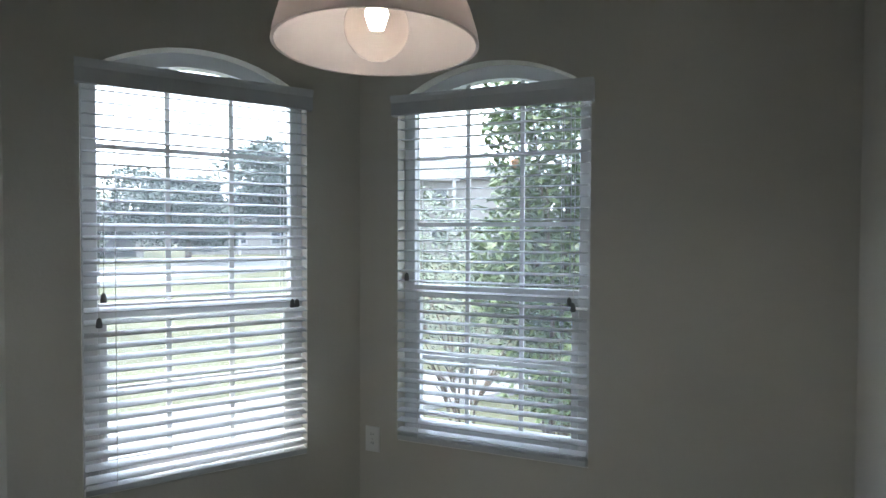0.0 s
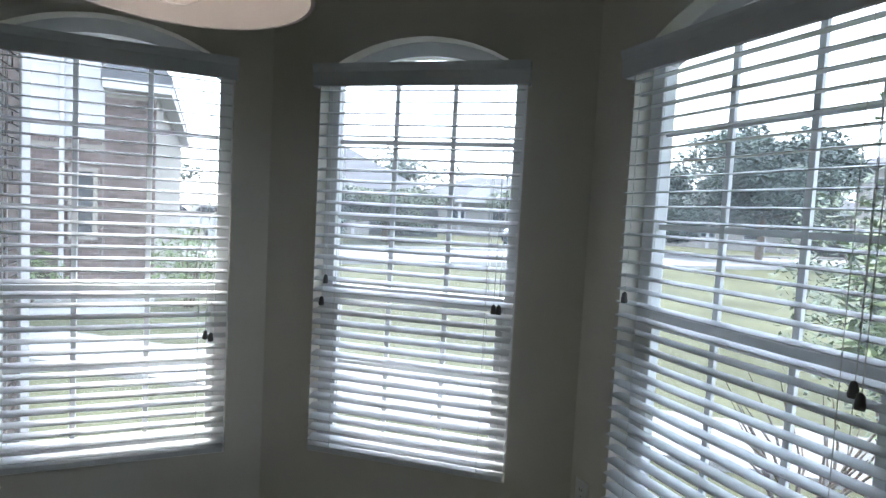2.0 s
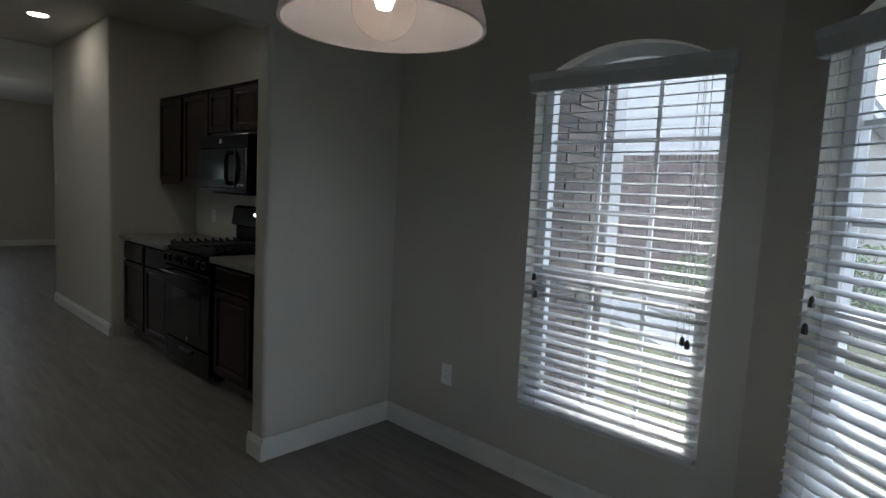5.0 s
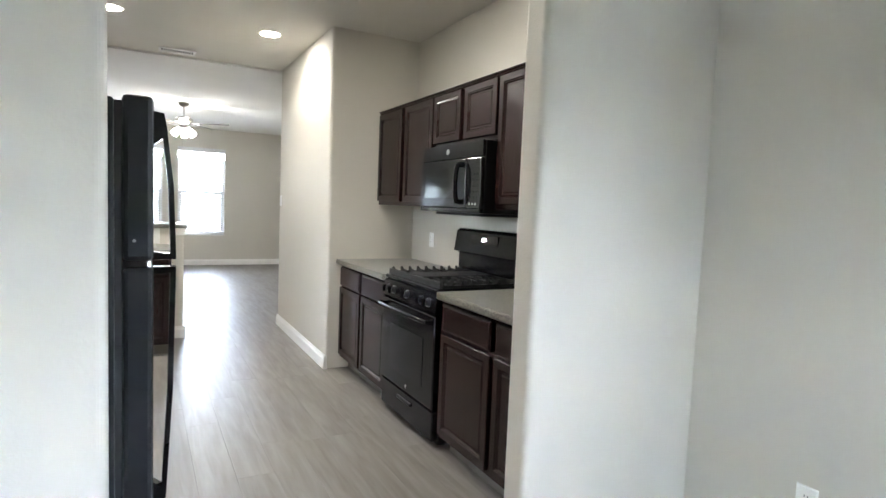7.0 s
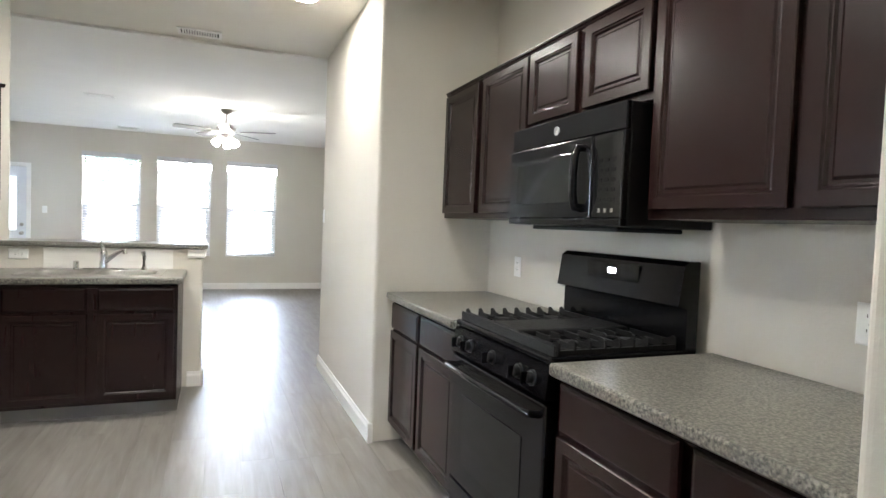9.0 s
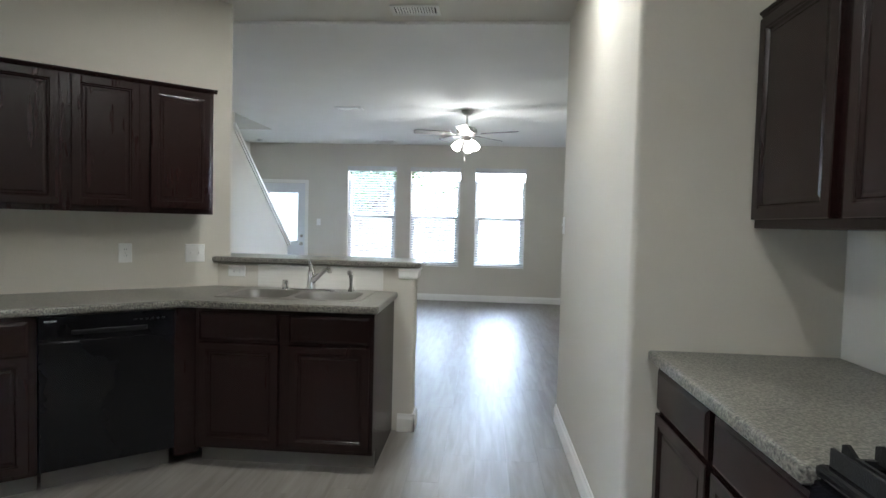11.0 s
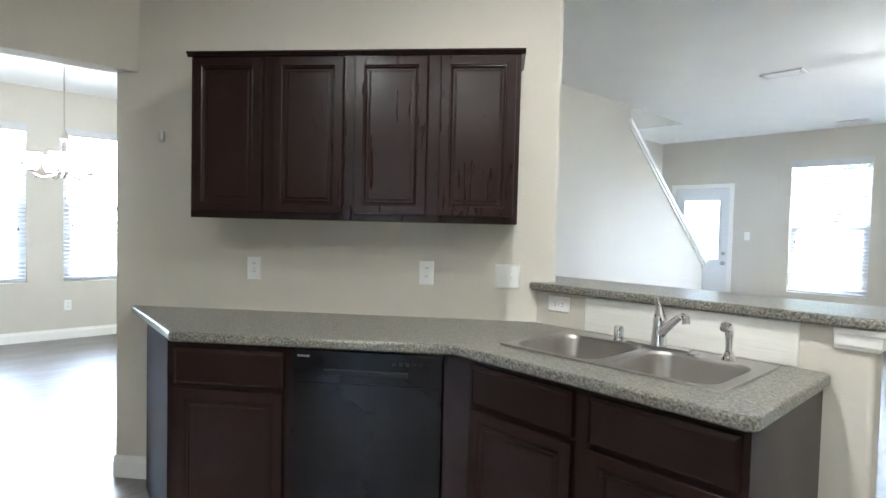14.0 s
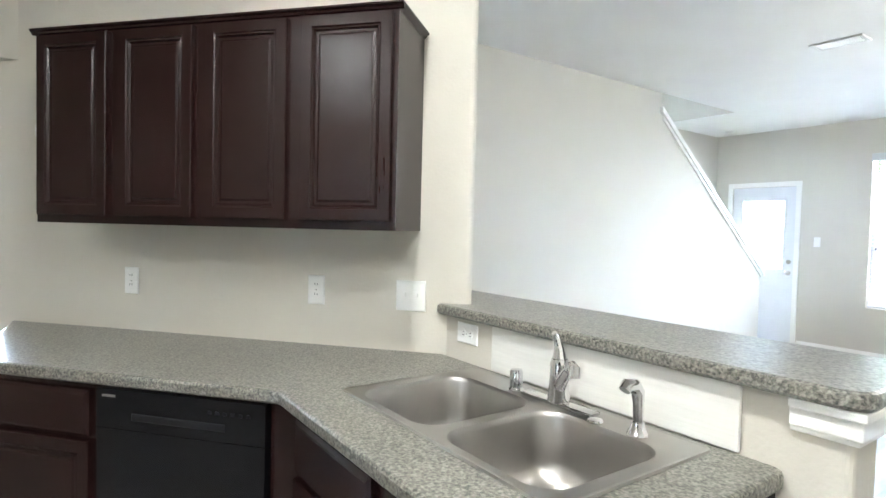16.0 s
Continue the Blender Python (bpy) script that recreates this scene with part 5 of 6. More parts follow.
def chandelier():
    x, y = 6.74, -2.93
    w = thing("chandelier", "white five-arm chandelier with lit bell shades", "chandelier", pose(x, y, 0))
    part("canopy", lathe(bmesh.new(), [(0.0, CEIL_K - 0.001), (0.06, CEIL_K - 0.001), (0.05, CEIL_K - 0.025), (0.0, CEIL_K - 0.03)], 20), M_NICKEL, w, "", True)
    part("chain", tube(bmesh.new(), [(0, 0, CEIL_K - 0.02), (0.004, 0, 2.5), (0, 0, 2.05)], 0.006, 6), M_NICKEL, w)
    part("stem", lathe(bmesh.new(), [(0.0, 2.08), (0.012, 2.06), (0.03, 2.02), (0.034, 1.99), (0.016, 1.97), (0.016, 1.80), (0.03, 1.77), (0.034, 1.73), (0.02, 1.70), (0.0, 1.67)], 16), M_NICKEL, w, "", True)
    for k in range(5):
        a = 2 * math.pi * k / 5 + 0.3
        c, s = math.cos(a), math.sin(a)
        arm = part("arm", tube(bmesh.new(), [(c * r, s * r, zz) for r, zz in ((0.02, 1.74), (0.07, 1.70), (0.14, 1.675), (0.19, 1.69), (0.21, 1.72))], 0.008, 8), M_NICKEL, w, "", True)
        part("bobeche", lathe(bmesh.new(), [(0.0, 1.715), (0.03, 1.72), (0.034, 1.735), (0.0, 1.735)], 14, pose(c * 0.21, s * 0.21, 0)), M_NICKEL, arm)
        part("shade", lathe(bmesh.new(), [(0.0, 1.737), (0.032, 1.738), (0.05, 1.77), (0.058, 1.82), (0.066, 1.86), (0.0, 1.862)], 18, pose(c * 0.21, s * 0.21, 0)), M_FAN_LIGHT, arm, "lit white bell shade", True)
    l = bpy.data.lights.new("chandelier_lamp", 'POINT')
    l.energy, l.shadow_soft_size, l.color = 0.33, 0.15, (1.0, 0.97, 0.92)
    new("chandelier_lamp", l).matrix_world = pose(x, y, 1.98)


chandelier()
l = bpy.data.lights.new("pendant_glow", 'POINT')
l.energy, l.shadow_soft_size, l.color = 0.013, 0.015, (1.0, 0.95, 0.92)
new("pendant_glow", l).matrix_world = pose(1.595, 1.895, 1.80)


# ---- patio door in the living room ----
def patio_door():
    w = thing("door_1", "white half-glazed exterior door with a blind inside the glass", "door", F_FAR @ pose(0, 0, 0), "", "structure")
    u0, u1 = 5.55 - 5.26, 5.55 - 4.47
    b = boxes((u0 - 0.06, -0.018, 0.0, u0, 0.0, 2.09), (u1, -0.018, 0.0, u1 + 0.06, 0.0, 2.09), (u0, -0.018, 2.03, u1, 0.0, 2.09), bevel=0.004)
    part("casing", b, M_TRIM, w)
    g0, g1, z0, z1 = u0 + 0.13, u1 - 0.13, 0.98, 1.86
    y0, y1 = 0.01, 0.052
    d = part("door_leaf", boxes((u0 + 0.004, y0, 0.01, g0, y1, 2.026), (g1, y0, 0.01, u1 - 0.004, y1, 2.026), (g0, y0, 0.01, g1, y1, z0), (g0, y0, z1, g1, y1, 2.026)), M_DOOR, w)
    part("glazing_bead", boxes((g0 - 0.02, y0 - 0.008, z0 - 0.02, g0 + 0.008, y0 - 0.0005, z1 + 0.02), (g1 - 0.008, y0 - 0.008, z0 - 0.02, g1 + 0.02, y0 - 0.0005, z1 + 0.02), (g0 + 0.008, y0 - 0.008, z0 - 0.02, g1 - 0.008, y0 - 0.0005, z0 + 0.008), (g0 + 0.008, y0 - 0.008, z1 - 0.008, g1 - 0.008, y0 - 0.0005, z1 + 0.02)), M_DOOR, d)
    p = part("pane", boxes((g0, 0.028, z0, g1, 0.032, z1)), M_OBSCURE, d, "bright obscure glass")
    p.visible_shadow = False
    k = part("door_knob", lathe(bmesh.new(), [(0.03, 0.0), (0.03, 0.006), (0.012, 0.01), (0.012, 0.03), (0.026, 0.04), (0.028, 0.055), (0.018, 0.066), (0.0, 0.068)], 18, pose(u1 - 0.065, y0, 0.94, 90)), M_NICKEL, d, "", True)
    part("deadbolt", lathe(bmesh.new(), [(0.028, 0.0), (0.028, 0.008), (0.02, 0.018), (0.0, 0.02)], 18, pose(u1 - 0.065, y0, 1.08, 90)), M_NICKEL, d, "", True)


patio_door()


# ---- outside ----
GZ = -0.22
M_GRASS = material("dry_lawn", (0.075, 0.076, 0.042), 0.95, bump=0.6, bump_scale=60, var=0.35, var_scale=0.6, spec=0.1)
M_CONCRETE = material("pale_concrete", (0.25, 0.243, 0.23), 0.85, bump=0.3, bump_scale=80, var=0.12, var_scale=2, spec=0.2)
M_ROAD = material("sunlit_concrete_road", (0.24, 0.236, 0.225), 0.85, bump=0.3, bump_scale=50, var=0.1, var_scale=1)
M_BRICK = material("red_brown_brick", (0.092, 0.066, 0.059), 0.85, bump=0.4, bump_scale=120, var=0.25, var_scale=12, spec=0.2)
random_tint(M_BRICK, 0.35, True)
M_TANBRICK = material("tan_brown_brick", (0.085, 0.063, 0.05), 0.85, bump=0.4, bump_scale=120, var=0.25, var_scale=12, spec=0.2)
random_tint(M_TANBRICK, 0.25)
M_MORTAR = material("mortar", (0.20, 0.18, 0.155), 0.95, bump=0.4, bump_scale=150, var=0.1)
M_TANMORTAR = material("tan_mortar", (0.12, 0.095, 0.078), 0.95, bump=0.4, bump_scale=150, var=0.1)
M_SIDING = material("pale_lap_siding", (0.34, 0.33, 0.325), 0.7, var=0.05, var_scale=5)
M_STUCCO = material("beige_house_wall", (0.20, 0.185, 0.17), 0.85, var=0.12, var_scale=2)
M_ROOF = material("grey_shingle_roof", (0.075, 0.075, 0.08), 0.9, bump=0.5, bump_scale=20, var=0.2, var_scale=4)
M_LEAF = material("green_leaf", (0.085, 0.13, 0.035), 0.45, var=0.4, var_scale=5)
# dark leaf green, lightened towards blue to put misty haze into the colour
M_LEAF_HAZY = material("hazy_dark_oak_leaf", (0.055, 0.075, 0.062), 0.6, var=0.4, var_scale=2)
M_LEAF_G = material("grey_green_leaf", (0.085, 0.105, 0.06), 0.55, var=0.35, var_scale=2)
M_BARK = material("grey_brown_bark", (0.10, 0.075, 0.055), 0.9, bump=0.6, bump_scale=40, var=0.3, var_scale=8)
M_CAR_D = material("dark_car_paint", (0.02, 0.022, 0.028), 0.2, var=0.1, coat=0.5)
M_CAR_W = material("silver_car_paint", (0.45, 0.46, 0.48), 0.25, 0.3, var=0.05, coat=0.5)
M_CARGLASS = material("dark_car_glass", (0.02, 0.025, 0.03), 0.05, var=0.1)
M_FLOWER = material("orange_flower", (0.55, 0.28, 0.14), 0.6, var=0.2)

structure("ground", boxes((-900, -900, GZ - 0.5, 900, 900, GZ)), M_GRASS, "dry pale green lawn", "ground")
structure("road", boxes((-20.5, -120, GZ + 0.004, -14.0, 140, GZ + 0.02)), M_ROAD, "pale concrete street", "road")
structure("pavement_kerb", boxes((-14.0, -120, GZ + 0.004, -13.8, 140, GZ + 0.14), (-20.7, -120, GZ + 0.004, -20.5, 140, GZ + 0.14)), M_CONCRETE, "pale concrete kerb", "kerb")
b = bmesh.new()
pm = pose(-0.38, 5.76, 0, 0, 0, 52)
for i in range(-8, 9):
    prism(b, [(i * 1.2 + 0.008, -0.5), (i * 1.2 + 1.192, -0.5), (i * 1.2 + 1.192, 0.5), (i * 1.2 + 0.008, 0.5)], GZ, GZ + 0.05, pm)
structure("pavement_walk", b, M_CONCRETE, "pale concrete garden path with joints", "pavement")
structure("pavement_drive", boxes((-13.8, -1.5, GZ + 0.004, -6.2, 1.2, GZ + 0.04)), M_CONCRETE, "pale concrete driveway", "driveway")
# outer face of the building below and above, a brick plinth
BR_L, BR_H, JOINT = 0.194, 0.057, 0.01


def brick_courses(y0, y1, z0, z1):
    out = []
    z, row = z0, 0
    while z + BR_H <= z1 + 1e-6:
        y = y0 - (0.5 * (BR_L + JOINT) if row % 2 else 0)
        while y < y1 - 0.01:
            a, c = max(y, y0), min(y + BR_L, y1)
            if c - a > 0.03:
                out.append((a, c, z, z + BR_H))
            y += BR_L + JOINT
        z += BR_H + JOINT
        row += 1
    return out


# ---- plants ----
def leaf_cloud(count, spread, size, seed, flat=0.5, shell=0.0):
    """Many small folded leaves scattered in clumps. spread: list of (centre, radii, share)."""
    rnd = random.Random(seed)
    verts, faces = [], []
    for c, r, share in spread:
        for _ in range(int(count * share)):
            while True:
                p = Vector((rnd.uniform(-1, 1), rnd.uniform(-1, 1), rnd.uniform(-1, 1)))
                if shell < p.length <= 1 and noise.noise(Vector((p.x * r[0] * 2.3 / max(r) * 2, p.y * 4, p.z * 4)) + Vector(c)) > -0.12:
                    break
            o = Vector(c) + Vector((p.x * r[0], p.y * r[1], p.z * r[2]))
            a, t = rnd.uniform(0, 6.283), rnd.uniform(-0.9, 0.5)
            d = Vector((math.cos(a) * math.cos(t), math.sin(a) * math.cos(t), math.sin(t)))
            s = d.cross(Vector((rnd.uniform(-1, 1), rnd.uniform(-1, 1), 1.2))).normalized()
            nrm = d.cross(s)
            L = size * rnd.uniform(0.6, 1.3)
            W = L * flat * 0.5
            i = len(verts)
            verts += [tuple(o), tuple(o + d * L * 0.45 + s * W + nrm * W * 0.4), tuple(o + d * L), tuple(o + d * L * 0.45 - s * W + nrm * W * 0.4)]
            faces += [(i, i + 1, i + 2), (i, i + 2, i + 3)]
    me = bpy.data.meshes.new("crown")
    me.from_pydata(verts, [], faces)
    return me


def mesh_part(name, me, mat, parent, label=""):
    me.materials.append(mat)
    ob = new(name, me)
    ob.parent = parent
    return tagged(ob, label)


def tree(x, y, h, r, mat, seed, label, count=5000, leaf=0.3, trunk=0.2):
    rnd = random.Random(seed)
    w = thing("tree", label, "tree", pose(x, y, GZ))
    part("trunk", tube(bmesh.new(), [(0, 0, -0.05), (0.05, 0.03, h * 0.2), (0.0, 0.1, h * 0.42), (0.12, 0.05, h * 0.7)], [trunk, trunk * 0.8, trunk * 0.6, trunk * 0.2], 9), M_BARK, w, "", True)
    blobs = []
    for k in range(13):
        a = k * 2.4 + rnd.uniform(0, 0.6)
        rr = r * rnd.uniform(0.2, 0.85)
        c = Vector((math.cos(a) * rr, math.sin(a) * rr, h * rnd.uniform(0.22, 0.80)))
        part("limb", tube(bmesh.new(), [(0, 0.06, h * 0.32), tuple(c * 0.5 + Vector((0, 0, h * 0.14))), tuple(c)], [trunk * 0.45, trunk * 0.25, trunk * 0.06], 6), M_BARK, w)
        blobs.append((tuple(c), (r * rnd.uniform(0.28, 0.62), r * rnd.uniform(0.28, 0.62), h * rnd.uniform(0.10, 0.22)), 1 / 13))
    mesh_part("crown", leaf_cloud(count, blobs, leaf, seed, 0.7), mat, w, "dense uneven crown of small leaves")
    return w


def shrub(x, y, h, r, mat, seed, label, count, leaf, blobs=None, stems=9):
    rnd = random.Random(seed)
    w = thing("shrub", label, "shrub", pose(x, y, GZ))
    for k in range(stems):
        a = rnd.uniform(0, 6.283)
        t = Vector((math.cos(a) * r * rnd.uniform(0.2, 0.8), math.sin(a) * r * rnd.uniform(0.2, 0.8), h * rnd.uniform(0.6, 0.95)))
        part("stem", tube(bmesh.new(), [(math.cos(a) * 0.06, math.sin(a) * 0.06, -0.03), tuple(t * 0.45 + Vector((rnd.uniform(-0.06, 0.06), 0, h * 0.06))), tuple(t)], [0.017, 0.011, 0.004], 6), M_BARK, w)
    if blobs is None:
        blobs = [((0, 0, h * 0.55), (r, r, h * 0.45), 1.0)]
    mesh_part("foliage", leaf_cloud(count, blobs, leaf, seed, 0.42), mat, w, "small glossy green leaves")
    return w


tall = shrub(1.44, 4.70, 2.9, 0.6, M_LEAF, 5, "tall leafy green shrub close to the window", 4600, 0.088,
             [((0.1, 0, 2.3), (0.6, 0.5, 0.8), 1.05), ((0.0, 0.05, 1.45), (0.62, 0.5, 0.6), 0.95), ((-0.22, 0.1, 1.2), (0.42, 0.4, 0.35), 0.4), ((0.05, 0, 0.75), (0.45, 0.4, 0.4), 0.35)], 10)
part("flower", lathe(bmesh.new(), [(0.0, 0.0), (0.016, 0.016), (0.028, 0.045), (0.024, 0.055), (0.0, 0.03)], 10, pose(-0.2, -0.32, 2.0)), M_FLOWER, tall, "small orange trumpet flower", True)
bare = thing("bare_shrub", "thin bare branching stems of a small shrub", "shrub", pose(0.95, 4.35, GZ))
rnd = random.Random(3)
for k in range(7):
    a = rnd.uniform(0, 6.283)
    l1 = Vector((math.cos(a) * 0.12, math.sin(a) * 0.12, rnd.uniform(0.35, 0.55)))
    for s in range(3):
        an = a + rnd.uniform(-0.9, 0.9)
        l2 = l1 + Vector((math.cos(an) * rnd.uniform(0.1, 0.3), math.sin(an) * rnd.uniform(0.1, 0.3), rnd.uniform(0.25, 0.6)))
        part("stem", tube(bmesh.new(), [(0.02 * math.cos(a), 0.02 * math.sin(a), -0.03), tuple(l1), tuple((l1 + l2) / 2 + Vector((0.02, 0.01, 0.03))), tuple(l2)], [0.011, 0.008, 0.006, 0.002], 5), M_BARK, bare)
shrub(0.1, 6.6, 1.5, 0.85, M_LEAF_G, 11, "loose pale green shrub beyond the path", 1700, 0.08)
shrub(-1.6, 9.5, 2.4, 1.3, M_LEAF_G, 12, "loose grey-green ornamental shrub on the lawn", 2600, 0.12)
shrub(-10.5, 3.4, 1.9, 1.1, M_LEAF_HAZY, 13, "dark green shrub beside the street", 1600, 0.12)
shrub(-6.9, 1.7, 1.3, 0.6, M_LEAF, 14, "green shrub beside a brick house corner", 1400, 0.09)
shrub(-7.0, -0.4, 0.9, 0.5, M_LEAF, 15, "low green shrub against a brick wall", 900, 0.08)
tree(-17.5, 27.5, 7.4, 4.2, M_LEAF_HAZY, 21, "broad dark oak tree beyond the street", 30000, 0.24)
tree(-22.5, 25.0, 5.6, 3.4, M_LEAF_HAZY, 22, "grey-green street tree with an uneven crown", 22000, 0.22)
tree(-33.0, 24.5, 5.2, 3.2, M_LEAF_G, 23, "small grey-green street tree", 15000, 0.2)
tree(-23.0, 5.6, 2.9, 2.6, M_LEAF_HAZY, 24, "low dark spreading tree at the street", 20000, 0.18)
tree(-26.0, 10.5, 3.2, 3.2, M_LEAF_G, 25, "low grey-green spreading tree", 20000, 0.18)
for i, (x, y, h, r) in enumerate(((-58, 10, 9, 5), (-60, 24, 10, 6), (-57, 38, 9, 5), (-52, 54, 10, 6), (-36, 58, 10, 6), (-20, 66, 9, 5), (-62, -4, 9, 5))):
    tree(x, y, h, r, M_LEAF_HAZY, 40 + i, "distant broad tree behind the houses", 4500, 0.45, 0.3)
for i, (x, y) in enumerate(((4.4, -17.6), (5.6, -20), (-5.0, -19), (8.4, -17))):
    tree(x, y, 6.5, 2.6, M_LEAF, 60 + i, "green garden tree behind the house", 7000, 0.18)


# ---- houses and cars ----
def hip_roof(x0, y0, x1, y1, z, rise, over, t=0.12):
    b = bmesh.new()
    x0, y0, x1, y1 = x0 - over, y0 - over, x1 + over, y1 + over
    w, d = x1 - x0, y1 - y0
    if w > d:
        r0, r1 = (x0 + d / 2, (y0 + y1) / 2), (x1 - d / 2, (y0 + y1) / 2)
    else:
        r0, r1 = ((x0 + x1) / 2, y0 + w / 2), ((x0 + x1) / 2, y1 - w / 2)
    lo = [b.verts.new((x, y, z)) for x, y in rect(x0, y0, x1, y1)]
    up = [b.verts.new((x, y, z + t)) for x, y in rect(x0, y0, x1, y1)]
    ra, rb = b.verts.new((*r0, z + rise)), b.verts.new((*r1, z + rise))
    b.faces.new(lo[::-1])
    for k in range(4):
        b.faces.new((lo[k], lo[(k + 1) % 4], up[(k + 1) % 4], up[k]))
    if w > d:
        b.faces.new((up[0], up[1], rb, ra)), b.faces.new((up[1], up[2], rb)), b.faces.new((up[2], up[3], ra, rb)), b.faces.new((up[3], up[0], ra))
    else:
        b.faces.new((up[0], up[1], ra)), b.faces.new((up[1], up[2], rb, ra)), b.faces.new((up[2], up[3], rb)), b.faces.new((up[3], up[0], ra, rb))
    return b


def house(x, y, rot, w, d, h, rise, label, storeys=1):
    """Front is local -y, seen from the street."""
    o = thing("house", label, "house", pose(x, y, GZ, 0, 0, rot))
    part("wall", boxes((-w / 2, 0, -0.1, w / 2, d, h)), M_STUCCO, o)
    part("roof", hip_roof(-w / 2, 0, w / 2, d, h, rise, 0.5), M_ROOF, o, "grey shingle hip roof")
    part("porch_gable", prism(bmesh.new(), [(-w * 0.12 - 2.2, h), (-w * 0.12 + 2.2, h), (-w * 0.12, h + 1.5)], -0.8, 2.0, UPRIGHT), M_SIDING, o, "pale gable front")
    g = part("garage_door", boxes((w * 0.18, -0.05, 0.0, w * 0.18 + 4.6, 0.02, 2.2)), M_DARK if storeys == 1 else M_SIDING, o)
    for s in range(storeys):
        for f in (-0.40, -0.25, -0.05):
            win = part("window", boxes((f * w - 0.6, -0.06, 0.8 + 2.7 * s, f * w + 0.6, 0.02, 2.1 + 2.7 * s)), M_SIDING, o, "white window surround")
            part("pane", boxes((f * w - 0.5, -0.075, 0.9 + 2.7 * s, f * w + 0.5, -0.061, 2.0 + 2.7 * s)), M_CARGLASS, win)
    for px in (-w * 0.12 - 1.9, -w * 0.12 + 1.9):
        part("porch_post", boxes((px - 0.1, -0.78, 0.0, px + 0.1, -0.58, h)), M_SIDING, o)
    part("porch_roof", boxes((-w * 0.12 - 2.3, -0.85, h - 0.12, -w * 0.12 + 2.3, 0.0, h)), M_SIDING, o)
    return o


house(-34, 10.0, 80, 10, 9.6, 2.9, 3.3, "single-storey beige house with a grey hip roof")
house(-36, 23.5, 62, 16, 10, 2.7, 2.2, "single-storey beige house with a grey hip roof")
house(-27, 40.0, 38, 15, 10, 2.8, 2.4, "single-storey beige house with a pale gable")
house(-11.5, 37.0, 20, 13, 10, 5.4, 2.0, "two-storey pale house with white windows", 2)
house(4.0, 34.0, 0, 13, 10, 5.4, 2.0, "two-storey pale house with white windows", 2)


def car(x, y, rot, paint, label, suv=True):
    o = thing("car", label, "car", pose(x, y, GZ + 0.02, 0, 0, rot))
    b = bmesh.new()
    prism(b, rounded([(-2.25, 0.3), (2.2, 0.3), (2.25, 0.62), (2.1, 0.86), (1.15, 0.98), (0.55, 1.42), (-1.5, 1.46), (-2.1, 1.02), (-2.28, 0.9)], 0.08, 3), -0.86, 0.86, UPRIGHT)
    part("body", b, paint, o)
    for s in (-1, 1):
        part("side_window", prism(bmesh.new(), [(-1.75, 1.0), (0.85, 1.0), (0.48, 1.36), (-1.42, 1.39)], s * 0.862 - 0.004, s * 0.862 + 0.004, UPRIGHT), M_CARGLASS, o)
    part("windscreen", prism(bmesh.new(), [(1.13, 1.02), (1.16, 1.0), (0.6, 1.41), (0.56, 1.40)], -0.74, 0.74, UPRIGHT), M_CARGLASS, o)
    for wx in (-1.4, 1.4):
        for s in (-0.78, 0.78):
            wh = part("wheel", lathe(bmesh.new(), [(0.0, -0.1), (0.22, -0.1), (0.32, -0.09), (0.33, 0.0), (0.32, 0.09), (0.22, 0.1), (0.0, 0.1)], 20, pose(wx, s, 0.33, 90)), M_TYRE, o)
            part("rim", lathe(bmesh.new(), [(0.0, -0.115), (0.2, -0.115), (0.21, -0.1), (0.0, -0.1)], 16, pose(wx, s, 0.33, 90)), M_STEEL, wh)
            part("rim", lathe(bmesh.new(), [(0.0, 0.115), (0.2, 0.115), (0.21, 0.1), (0.0, 0.1)], 16, pose(wx, s, 0.33, 90)), M_STEEL, wh)
    for s in (-0.6, 0.6):
        part("headlight", boxes((2.12, s - 0.18, 0.66, 2.235, s + 0.18, 0.78), bevel=0.02), M_SILVER, o)
        part("tail_light", boxes((-2.285, s - 0.12, 0.75, -2.2, s + 0.12, 0.92), bevel=0.01), M_BRICK, o)
    return o


car(-21.5, 3.2, 80, M_CAR_W, "silver parked car in front of a house")
car(-23.5, 0.4, 85, M_CAR_D, "dark parked car in front of a house")
car(-25.0, 18.5, -42, M_CAR_D, "dark parked car on the street")

# the neighbouring house: brick below, pale siding above, brick corner up to the eaves
nh = thing("brick_house", "red brick house with pale siding above and a grey roof", "house", pose(-7.6, -0.3, GZ))
part("wall", boxes((-9, -10, -0.1, -0.02, 1.455, 3.4), (-9, -10, 3.4, -0.02, 0.7, 5.8)), M_MORTAR, nh)
part("corner_roof", hip_roof(-9, 0.95, 0, 1.47, 3.4, 0.7, 0.22), M_ROOF, nh)
part("eave_board", boxes((-9, 1.47, 3.25, 0.22, 1.69, 3.4), (0.0, 0.75, 3.25, 0.22, 1.47, 3.4)), M_SIDING, nh, "pale eave board")
part("upper_roof", hip_roof(-9, -10, 0, 0.7, 5.8, 2.4, 0.4), M_ROOF, nh)
part("corner_board", boxes((-0.02, 0.66, 2.48, 0.03, 0.76, 3.3), (-0.02, -2.9, 0.0, 0.03, -2.8, 5.8)), M_SIDING, nh)
part("downspout", tube(bmesh.new(), [(0.07, 0.22, 5.6), (0.07, 0.22, 0.1), (0.2, 0.22, 0.02)], 0.035, 8), M_SIDING, nh)
me = None
